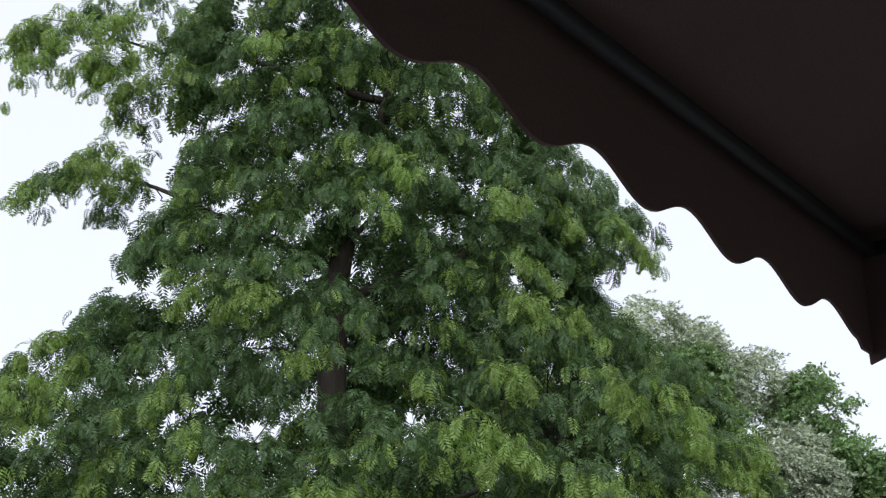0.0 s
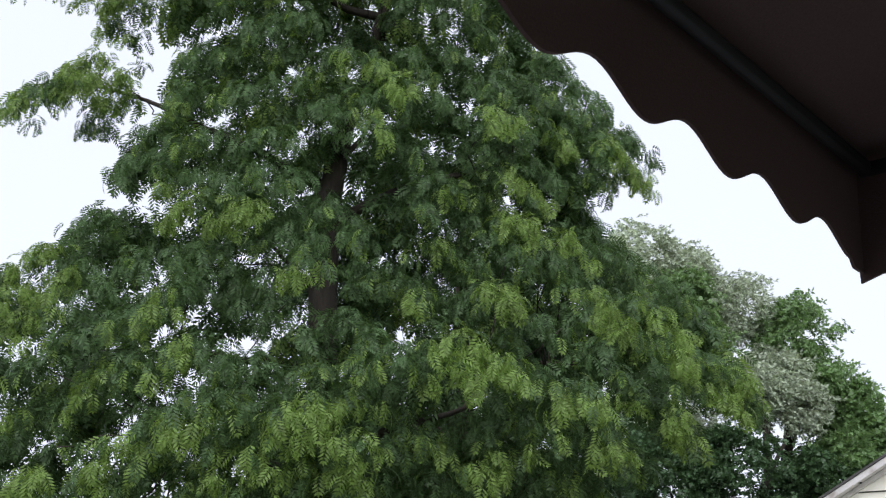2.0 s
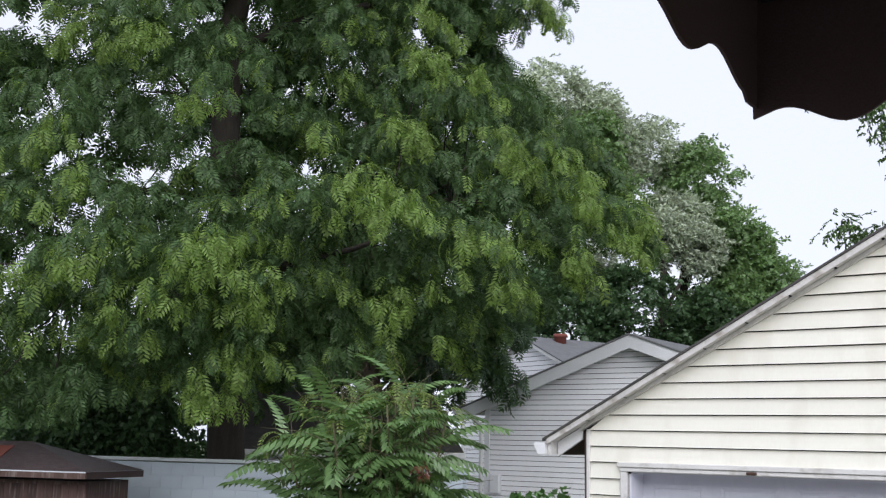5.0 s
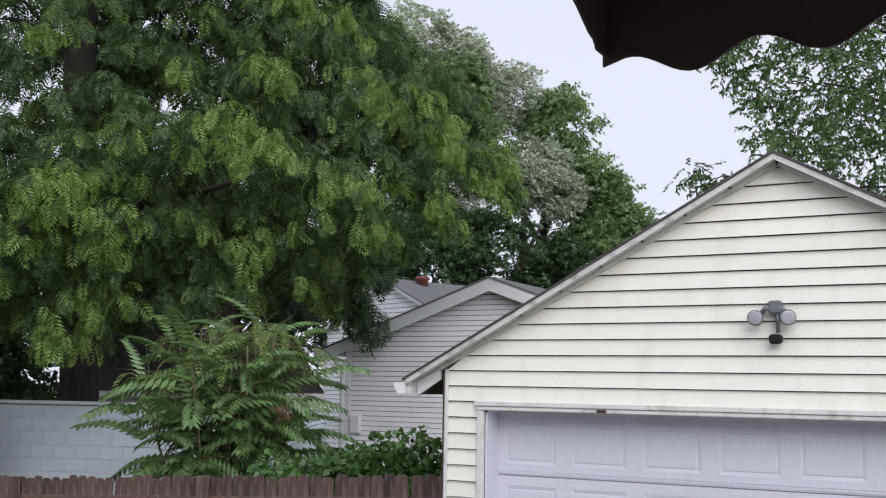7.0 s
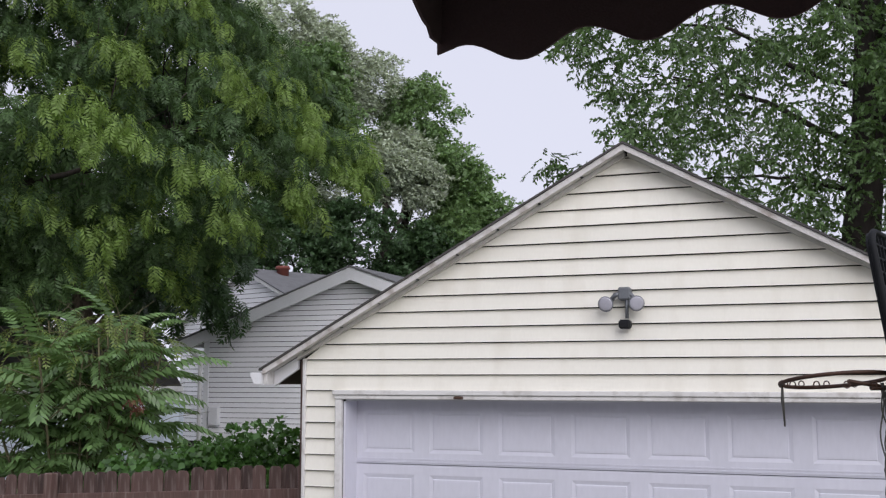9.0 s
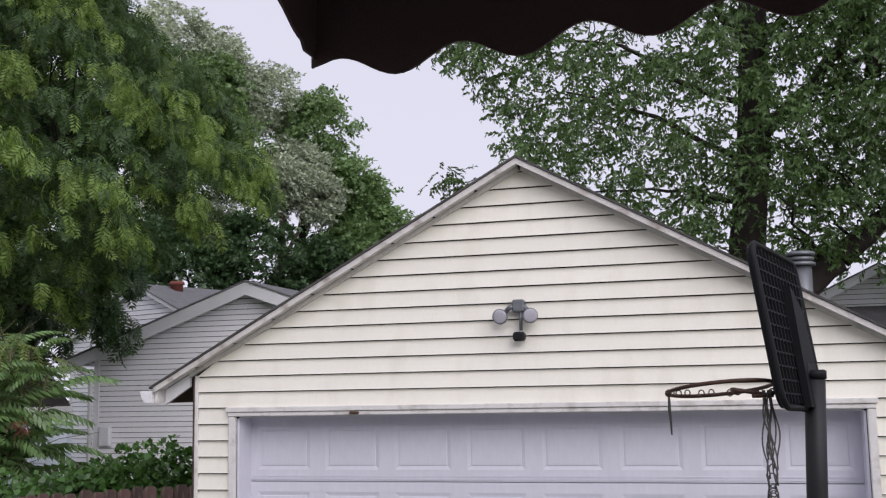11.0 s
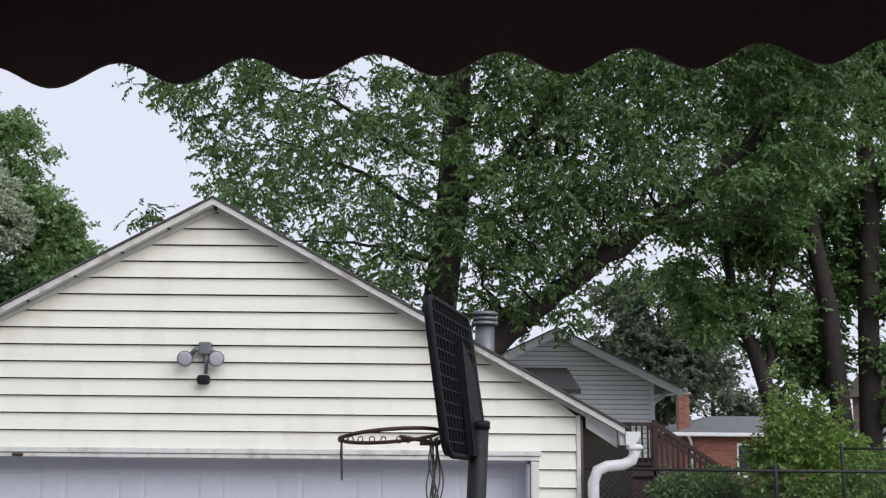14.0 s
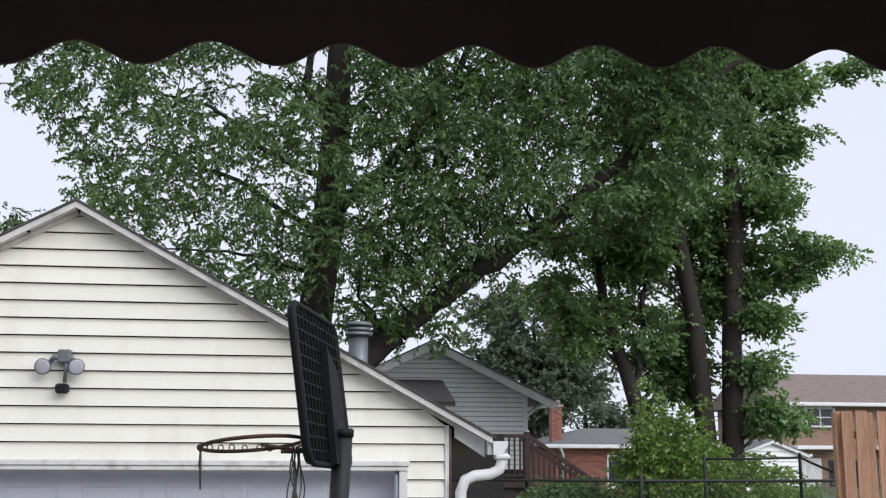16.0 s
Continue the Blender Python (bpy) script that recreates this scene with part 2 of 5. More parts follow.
def spray_template(n=9, length=0.4, leaf=0.12, width=0.05, hang=0.4, seed=1):
    """A twig along +x with single leaves turned every way."""
    r = np.random.default_rng(seed)
    out = []
    for k in range(n):
        t = (k + 0.6) / n
        p = np.array([t * length, 0, -0.25 * length * t * t])
        d = np.array([0.6, r.uniform(-1, 1), r.uniform(-0.5, 0.6) - hang])
        d /= np.linalg.norm(d)
        sd = np.cross(d, r.normal(size=3))
        sd /= np.linalg.norm(sd)
        out.append(leaf_quads(p[None], d[None], sd[None], leaf * r.uniform(0.7, 1.2), width * r.uniform(0.7, 1.2))[0])
    return np.array(out)


def scatter(template, place, yaw, pitch, roll, size):
    """Copies of a template of leaves, one at each place and turn; returns corners and faces."""
    cy, sy, cp, sp, cr, sr = np.cos(yaw), np.sin(yaw), np.cos(pitch), np.sin(pitch), np.cos(roll), np.sin(roll)
    x = np.stack([cy * cp, sy * cp, sp], 1)
    y0, z0 = np.stack([-sy, cy, 0 * cy], 1), np.stack([-cy * sp, -sy * sp, cp], 1)
    y = y0 * cr[:, None] + z0 * sr[:, None]
    z = z0 * cr[:, None] - y0 * sr[:, None]
    basis = np.stack([x, y, z], 1) * size[:, None, None]
    pts = np.einsum("vk,nkj->nvj", template.reshape(-1, 3), basis) + place[:, None, :]
    verts = pts.reshape(-1, 3)
    return verts, np.arange(len(verts)).reshape(-1, 4)


def arc_frond(pairs=7, length=0.45, leaf=0.13, width=0.036, bend=1.3, hang=0.3, ahead=0.45, limp=False):
    """A feathered leaf along +x whose stalk arches over and down, leaflets in pairs and one at the tip."""
    out = []
    for t in np.linspace(0.2, 1.0, pairs):
        a = bend * t
        p = np.array([length * math.sin(a) / bend, 0, -length * (1 - math.cos(a)) / bend])
        fwd = np.array([math.cos(a), 0, -math.sin(a)])
        size = leaf * (0.65 + 0.5 * math.sin(math.pi * (0.12 + 0.8 * t)))
        for sgn in (-1, 1):
            d = fwd * ahead + np.array([0, sgn * 0.85, -hang])
            d /= np.linalg.norm(d)
            sd = fwd - d * (d @ fwd) if limp else np.cross(d, np.cross(fwd, [0, 1.0, 0]))
            sd /= np.linalg.norm(sd)
            out.append(leaf_quads(p[None], d[None], sd[None], size, width)[0])
    sd = np.array([0, 1.0, 0])
    out.append(leaf_quads(p[None], fwd[None], sd[None], leaf * 0.8, width)[0])
    return np.array(out)


def bough_leaves(tips, outward, reach, tufts, whorl, template, size, seed):
    """Sprays at bough ends: each runs outward and droops, every twig of it ending in a whorl of arching leaves."""
    r = np.random.default_rng(seed)
    n = len(tips)
    i = np.repeat(np.arange(n), tufts)
    k = len(i)
    s = r.uniform(0, 1, k) ** 0.8
    side = np.stack([-outward[:, 1], outward[:, 0], 0 * outward[:, 0]], 1)[i]
    across = r.normal(0, 0.36, k) * reach[i] * (1.15 - 0.5 * s)
    p = tips[i] + outward[i] * ((s - 0.6) * reach[i])[:, None] + side * across[:, None]
    p[:, 2] += 0.22 * reach[i] - 0.62 * reach[i] * s ** 2 - 0.9 * across ** 2 / reach[i] + r.normal(0, 0.07, k)
    j = np.repeat(np.arange(k), whorl)
    m = len(j)
    face = np.arctan2(outward[:, 1], outward[:, 0])[i][j]
    turn = face + np.tile(np.linspace(-2.3, 2.3, whorl), k) + r.normal(0, 0.3, m)
    lift = 0.2 - 0.9 * s[j] + r.normal(0, 0.28, m)
    start = p[j] + r.normal(0, 0.05, (m, 3))
    return s[j] + r.normal(0, 0.2, m), i[j], (template, start, turn, lift, r.normal(0, 0.35, m), r.uniform(*size, m))


def cloud_leaves(centres, radius, per, template, size, pitch, seed, flat=0.8, lean=None):
    """Loose leafy sprays through flattened balls, turned every way, or blown one way."""
    r = np.random.default_rng(seed)
    i = np.repeat(np.arange(len(centres)), per)
    k = len(i)
    d = r.normal(size=(k, 3))
    d /= np.linalg.norm(d, axis=1)[:, None]
    rad = radius * r.uniform(0.7, 1.3, len(centres))[i] * r.uniform(0, 1, k) ** 0.4
    p = centres[i] + d * rad[:, None] * np.array((1, 1, flat))
    yaw = r.uniform(0, 2 * np.pi, k) if lean is None else lean + r.normal(0, 0.5, k)
    return template, p, yaw, pitch + r.normal(0, 0.35, k), r.normal(0, 0.5, k), r.uniform(*size, k)


def spaced(n, lo, hi, gap, keep, seed):
    """Points in a box, at least gap apart in the first and last coordinate, where keep(x, z) allows."""
    r = np.random.default_rng(seed)
    out = []
    for k in range(n):
        p = r.uniform(lo, hi)
        if keep(p[0], p[2]) and all((p[0] - q[0]) ** 2 + (p[2] - q[2]) ** 2 > gap * gap for q in out):
            out.append(p)
    return np.array(out)


def stem_work(trunk, radii, limbs, ends, root, barkmat, boughs, thin=0.24):
    """Trunk, named limbs and thinner boughs out to some of the ends, in one mesh."""
    off = Vector(trunk[0])
    pts = [Vector(p) for p in trunk]
    bm = bmn()
    tube(bm, [p - off for p in pts], radii, 12)
    for a, b, r0, r1, sag in limbs:
        limb(bm, Vector(a) - off, Vector(b) - off, r0, r1, sag, 0.12, 8, 8)
    joints, width = pts[1:], list(radii[1:])
    for a, b, r0, r1, sag in limbs:
        for t in (0.25, 0.45, 0.65, 0.85):
            joints.append(Vector(a).lerp(Vector(b), t))
            width.append(r0 + (r1 - r0) * t)
    for i in rng.permutation(len(ends))[:boughs]:
        c = Vector(ends[i])
        k = min(range(len(joints)), key=lambda q: (joints[q] - c).length + 1.5 * max(0, joints[q].z - c.z + 0.3))
        if (joints[k] - c).length > 3.2:
            continue
        limb(bm, joints[k] - off, c - off, max(0.012, width[k] * thin), 0.01, 0.06, 0.14, 6, 6)
    part("trunk", bm, barkmat, root)


def limb(bm, start, end, r0, r1, sag=0.0, wobble=0.15, steps=6, sides=7):
    start, end = Vector(start), Vector(end)
    d = (end - start).length
    pts = []
    for i in range(steps + 1):
        t = i / steps
        p = start.lerp(end, t)
        p.z += sag * d * math.sin(math.pi * t)
        if 0 < i < steps:
            p += Vector(rng.normal(0, wobble * d / steps, 3))
        pts.append(p)
    tube(bm, pts, [r0 + (r1 - r0) * (i / steps) ** 0.8 for i in range(steps + 1)], sides)
    return pts


def crown_points(n, x, y, z0, z1, width, seed, inner=0.5, lean=(0, 0)):
    """Clump centres through a crown: width(t) is its radius at share t of its height."""
    r = np.random.default_rng(seed)
    out = []
    while len(out) < n:
        t = r.uniform(0, 1)
        w = width(t)
        if r.uniform() > w / 9:
            continue
        a = r.uniform(0, 2 * np.pi)
        q = w * (inner + (1 - inner) * r.uniform() ** 0.6) * r.uniform(0.85, 1.12)
        out.append((x + lean[0] * t + q * math.cos(a), y + lean[1] * t + q * math.sin(a), z0 + t * (z1 - z0)))
    return np.array(out)


# ---- ground ----
def smooth(a, b, x):
    t = min(1.0, max(0.0, (x - a) / (b - a)))
    return t * t * (3 - 2 * t)


def ground_z(x, y):
    """The yard: level by the garage, falling a little to one side, a bank on the other."""
    fall = -0.3 * smooth(-3, -10, x)
    share = smooth(2.9 - 6 * smooth(7.5, 12, y), 3.6, x)
    rise = 0.85 * smooth(0.3, 4, y)
    return fall + share * rise * (1 - smooth(60, 200, y)) - 0.25 * smooth(40, 200, abs(x))


def build_ground():
    k = np.linspace(-1, 1, 150)
    xs, ys = 1 + 9 * np.sinh(k * 5.0), 4 + 9 * np.sinh(k * 5.0)
    v = np.array([(x, y, ground_z(x, y) + 0.03 * noise.noise((x * 0.6, y * 0.6, 0))) for y in ys for x in xs])
    n = len(xs)
    i = np.arange(n * n).reshape(n, n)
    f = np.stack([i[:-1, :-1], i[:-1, 1:], i[1:, 1:], i[1:, :-1]], -1).reshape(-1, 4)
    ob = raw_mesh("ground", v, f, M_GROUND)
    tagged(ob, "sloping grassy yard with bare soil", "ground", kind="structure")
    bm = box(bmn(), (-3.0, -6.2, -0.1), (3.0, -0.02, 0.05))
    tagged(part("driveway", bm, M_CONC), "pale concrete driveway before the garage", "driveway", kind="structure")
    bm = box(bmn(), (-2.0, -9.98, -0.1), (7.0, -6.25, 0.75))
    tagged(part("patio", bm, M_CONC), "raised concrete patio slab under the canopy", "patio", kind="structure")
    bm = box(bmn(), (-6.0, -10.3, -0.2), (9.0, -10.0, 5.2))
    tagged(part("wall_south", bm, M_HOUSEW), "plain rendered house wall behind the patio", "wall", kind="structure")


build_ground()


# ---- garage ----
SLOPE, RIDGE, EAVE, DEEP = 0.547, 4.125, 3.13, 7.0
LAP0, LAP_UP, LAP_DOWN = 2.226, 0.1293, 0.1335


def lap_board(x0b, x1b, x0t, x1t, z0, z1):
    """One lap of siding: thick at its lower edge, sloping ends where the gable cuts it."""
    bm = bmn()
    pts = [(x0b, -0.010, z0 + 0.009), (x1b, -0.010, z0 + 0.009), (x1b, -0.034, z0 + 0.008), (x0b, -0.034, z0 + 0.008), (x1b, -0.031, z0 + 0.014), (x0b, -0.031, z0 + 0.014),
           (x1t, -0.006, z1), (x0t, -0.008, z1), (x1t, -0.002, z1), (x0t, -0.002, z1)]
    v = [bm.verts.new(p) for p in pts]
    for q in ((0, 3, 2, 1), (3, 5, 4, 2), (5, 7, 6, 4), (7, 9, 8, 6), (9, 0, 1, 8), (0, 9, 7, 5, 3), (1, 2, 4, 6, 8)):
        bm.faces.new([v[i] for i in q])
    return bm


def build_garage():
    g = thing("garage", 0, 0, 0, "cream lap-sided garage with a gable roof and a wide panelled door", "garage")
    # shell with the door opening cut through
    bm = bmn()
    low = RIDGE - 0.055
    hw = 2.83
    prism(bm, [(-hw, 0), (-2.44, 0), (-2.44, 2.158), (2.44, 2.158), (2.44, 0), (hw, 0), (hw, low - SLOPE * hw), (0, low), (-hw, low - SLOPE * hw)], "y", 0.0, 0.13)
    # the wall is near-black so the lap gaps read as shadow lines
    part("front_wall", bm, M_SHADE, g)
    for s in (-1, 1):
        part("jamb", box(bmn(), (min(s * 2.438, s * 2.42), -0.004, 0.0), (max(s * 2.438, s * 2.42), 0.252, 2.141)), M_DOOR, g)
    part("jamb_head", box(bmn(), (-2.419, -0.004, 2.142), (2.419, 0.252, 2.156)), M_DOOR, g)
    for s in (-1, 1):
        part("side_wall", box(bmn(), (min(s * hw, s * (hw - 0.13)), 0.13, 0), (max(s * hw, s * (hw - 0.13)), DEEP, low - SLOPE * hw)), M_SIDING, g)
    part("back_wall", prism(bmn(), [(-hw, 0), (hw, 0), (hw, low - SLOPE * hw), (0, low), (-hw, low - SLOPE * hw)], "y", DEEP - 0.13, DEEP), M_SIDING, g)
    # laps, course by course
    for k in range(-16, 15):
        step = LAP_UP if k >= 0 else LAP_DOWN
        z0, z1 = LAP0 + k * step, LAP0 + (k + 1) * step
        if z0 < 0.02:
            continue
        top = min(z1, low - 0.02)

        def half(z):
            return max(0.02, min(2.785, (low - 0.015 - z) / SLOPE))
        if k >= 0:
            spans = [(-half(z0), half(z0), -half(top), half(top))]
        else:
            spans = [(-2.785, -2.505, -2.785, -2.505), (2.505, 2.785, 2.505, 2.785)]
        for s in spans:
            part("siding_board", lap_board(*s, z0, top), M_SIDING, g)
    for s in (-1, 1):
        bm = box(bmn(), (s * 2.802 - 0.016, -0.036, 0.02), (s * 2.802 + 0.016, 0.03, 2.50), bevel=0.005)
        part("corner_trim", bm, M_TRIM, g)
        part("corner_board", box(bmn(), (s * 2.828 - 0.0095, -0.03, 0.02), (s * 2.828 + 0.0095, 0.1, 2.48), bevel=0.004), M_CEDAR, g, "bare rotting brown corner board")
        # door casing
        part("door_casing", box(bmn(), (s * 2.472 - 0.03, -0.045, 0.02), (s * 2.472 + 0.03, -0.002, 2.156), bevel=0.006), M_TRIM, g, "peeling white casing")
    part("door_head", box(bmn(), (-2.505, -0.05, 2.158), (2.505, -0.002, 2.193), bevel=0.006), M_TRIM, g)
    part("drip_cap", box(bmn(), (-2.52, -0.062, 2.195), (2.52, -0.002, 2.2335), bevel=0.004), M_TRIM, g)
    part("hook", box(bmn(), (-1.43, -0.075, 2.165), (-1.35, -0.051, 2.188), bevel=0.006), M_RIM, g, "small rusty hook over the door")
    # sectional door
    door = part("garage_door", box(bmn(), (-2.43, 0.255, 0.01), (2.43, 0.27, 2.15)), M_DOOR, g, "pale grey sectional steel door")
    panel_mesh = None
    for row in range(4):
        z0 = 2.145 - 0.53 * (row + 1)
        bm = box(bmn(), (-2.425, 0.22, z0 + 0.004), (2.425, 0.254, z0 + 0.095))
        box(bm, (-2.425, 0.22, z0 + 0.445), (2.425, 0.254, z0 + 0.526))
        for c in range(9):
            cx = -2.425 + 4.85 * c / 8
            box(bm, (max(-2.425, cx - 0.0681), 0.22, z0 + 0.0945), (min(2.425, cx + 0.0681), 0.254, z0 + 0.4455))
        for dz in (0.018, 0.04):
            box(bm, (-2.425, 0.214, z0 + dz), (2.425, 0.2195, z0 + dz + 0.009))
        sec = part("door_section", bm, M_DOOR, door)
        for c in range(8):
            cx = -2.425 + 4.85 * (c + 0.5) / 8
            if panel_mesh is None:
                bm = bmn()
                w, h = 0.235, 0.175
                rings = []
                for inset, dep in ((0.0, 0.0), (0.028, 0.008), (0.032, 0.008), (0.036, 0.003), (0.05, 0.002)):
                    rings.append([bm.verts.new((sx * (w - inset), dep, sz * (h - inset))) for sx, sz in ((-1, -1), (1, -1), (1, 1), (-1, 1))])
                for r0, r1 in zip(rings, rings[1:]):
                    for i in range(4):
                        bm.faces.new((r0[i], r0[(i + 1) % 4], r1[(i + 1) % 4], r1[i]))
                bm.faces.new(rings[-1])
                bmesh.ops.recalc_face_normals(bm, faces=bm.faces[:])
                first = part("panel", bm, M_DOOR, sec, at=pose(cx, 0.2205, z0 + 0.27))
                panel_mesh = first.data
            else:
                p = new("panel", panel_mesh)
                p.matrix_basis, p.parent = pose(cx, 0.2205, z0 + 0.27), sec
    # roof: two slabs with a shingle edge
    for s in (-1, 1):
        bm = prism(bmn(), [(0, RIDGE + 0.018), (s * (EAVE + 0.03), RIDGE + 0.018 - SLOPE * (EAVE + 0.03)), (s * (EAVE + 0.03), RIDGE - 0.0 - SLOPE * (EAVE + 0.03)), (0, RIDGE)], "y", -0.185, DEEP + 0.3)
        part("roof", bm, M_ROOF, g, "dark asphalt shingle slope")
        th = 0.05
        bm = prism(bmn(), [(0, RIDGE - 0.003), (s * EAVE, RIDGE - 0.003 - SLOPE * EAVE), (s * EAVE, RIDGE - th - SLOPE * EAVE), (0, RIDGE - th)], "y", -0.172, -0.150)
        part("rake_board", bm, M_RAKE, g, "weathered pale grey rake board")
        # soffit under the overhanging rake, in short lengths with dark seams
        n = 9
        for i in range(n):
            a, b = EAVE * i / n + 0.012, EAVE * (i + 1) / n - 0.012
            bm = prism(bmn(), [(s * a, RIDGE - 0.03 - SLOPE * a), (s * b, RIDGE - 0.03 - SLOPE * b), (s * b, RIDGE - 0.04 - SLOPE * b), (s * a, RIDGE - 0.04 - SLOPE * a)], "y", -0.148, -0.036)
            part("soffit_board", bm, M_SOFFIT, g)
        bm = prism(bmn(), [(s * 0.01, RIDGE - 0.042 - SLOPE * 0.01), (s * 2.86, RIDGE - 0.042 - SLOPE * 2.86), (s * 2.86, RIDGE - 0.075 - SLOPE * 2.86), (s * 0.01, RIDGE - 0.075 - SLOPE * 0.01)], "y", -0.058, -0.004)
        part("frieze", bm, M_SOFFIT, g)
        # boxed eave end
        ze = RIDGE - 0.04 - SLOPE * EAVE
        bm = prism(bmn(), [(s * 2.86, RIDGE - 0.045 - SLOPE * 2.86), (s * 3.09, RIDGE - 0.045 - SLOPE * 3.09), (s * 3.09, RIDGE - 0.17 - SLOPE * 3.09), (s * 2.86, RIDGE - 0.15 - SLOPE * 2.86)], "y", -0.035, -0.005)
        part("eave_end", bm, M_GUTTER, g)
        bm = prism(bmn(), [(s * 2.86, RIDGE - 0.144 - SLOPE * 2.86), (s * 3.09, RIDGE - 0.144 - SLOPE * 3.09), (s * 3.09, RIDGE - 0.156 - SLOPE * 3.09), (s * 2.86, RIDGE - 0.156 - SLOPE * 2.86)], "y", 0.0, DEEP)
        part("eave_soffit", bm, M_DECK, g, "dark brown soffit under the eave")
        part("fascia", box(bmn(), (min(s * EAVE, s * (EAVE - 0.03)), -0.14, ze - 0.09), (max(s * EAVE, s * (EAVE - 0.03)), DEEP + 0.2, ze + 0.03)), M_TRIM, g)
        for i in range(11):
            y = 0.05 + i * 0.66
            bm = prism(bmn(), [(s * 2.84, RIDGE - 0.03 - SLOPE * 2.84), (s * 3.09, RIDGE - 0.03 - SLOPE * 3.09), (s * 3.09, RIDGE - 0.13 - SLOPE * 3.09), (s * 2.84, RIDGE - 0.14 - SLOPE * 2.84)], "y", y, y + 0.045)
            part("rafter_tail", bm, M_DECK, g)
        # trough gutter with an end cap
        gx = s * EAVE + s * 0.005
        out = [(gx, ze + 0.01), (gx, ze - 0.09), (gx + s * 0.07, ze - 0.09), (gx + s * 0.11, ze - 0.02), (gx + s * 0.11, ze + 0.01), (gx + s * 0.105, ze + 0.01), (gx + s * 0.10, ze - 0.015), (gx + s * 0.065, ze - 0.083), (gx + s * 0.006, ze - 0.083), (gx + s * 0.006, ze + 0.01)]
        gut = part("gutter", prism(bmn(), out, "y", -0.165, DEEP + 0.2), M_GUTTER, g, "white trough gutter")
        part("end_cap", prism(bmn(), [out[0], out[1], out[2], out[3], out[4]], "y", -0.175, -0.167), M_GUTTER, gut)
    # downspout with two bends
    ze = RIDGE - 0.04 - SLOPE * EAVE
    path = [(3.205, -0.12, ze - 0.08), (3.205, -0.12, ze - 0.15), (3.185, -0.12, ze - 0.20), (3.12, -0.12, ze - 0.232), (3.0, -0.12, ze - 0.245), (2.93, -0.12, ze - 0.275), (2.897, -0.12, ze - 0.36), (2.895, -0.12, 0.1)]
    part("downspout", tube(bmn(), path, 0.042, 10), M_GUTTER, g, "white round-cornered downspout")
    part("spout_outlet", box(bmn(), (3.15, -0.18, ze - 0.125), (3.26, -0.06, ze - 0.085), bevel=0.012), M_GUTTER, g)
    # roof vent
    vx, vy = 2.31, 5.0
    vz = RIDGE - SLOPE * vx
    vent = part("vent_pipe", tube(bmn(), [(vx, vy, vz - 0.1), (vx, vy, 3.70)], 0.12, 16), M_METAL, g, "galvanised flue pipe with a cap")
    for i, (r, z) in enumerate(((0.165, 3.70), (0.15, 3.76), (0.165, 3.82))):
        part("vent_ring", tube(bmn(), [(vx, vy, z), (vx, vy, z + 0.035), (vx, vy, z + 0.05)], [r, r, r * 0.8], 16), M_METAL, vent)
    part("vent_core", tube(bmn(), [(vx, vy, 3.6), (vx, vy, 3.86)], 0.115, 12), M_METAL, vent)
    return g


build_garage()


def build_flood_light():
    f = thing("flood_light", -0.03, -0.03, 2.975, "twin-headed security flood light with a black sensor on the siding", "lamp")
    part("junction_box", box(bmn(), (-0.045, -0.075, -0.05), (0.05, 0.008, 0.05), bevel=0.012), M_METAL, f)
    for s in (-1, 1):
        arm = part("arm", tube(bmn(), [(s * 0.03, -0.05, 0.0), (s * 0.06 - 0.01, -0.05, -0.01), (s * 0.105 - 0.018, -0.01, -0.06)], 0.02, 8), M_METAL, f)
        bm = bmn()
        c, d = Vector((s * 0.108 - 0.018, -0.07, -0.07)), Vector((s * 0.2 + 0.12, -0.9, -0.22)).normalized()
        prof = [(-0.075, 0.018), (-0.045, 0.022), (-0.02, 0.034), (0.02, 0.054), (0.045, 0.061), (0.053, 0.060)]
        tube(bm, [c + d * a for a, r in prof], [r for a, r in prof], 16)
        head = part("lamp_head", bm, M_METAL, f)
        bm = tube(bmn(), [c + d * 0.0535, c + d * 0.058, c + d * 0.060], [0.056, 0.045, 0.02], 16)
        part("lens", bm, M_LAMP, head)
    part("sensor_stem", tube(bmn(), [(0.02, -0.05, -0.04), (0.02, -0.055, -0.19)], 0.014, 8), M_METAL, f)
    part("sensor", box(bmn(), (-0.04, -0.10, -0.27), (0.05, -0.015, -0.20), bevel=0.015), M_BLACK, f, "black plastic sensor box")


build_flood_light()


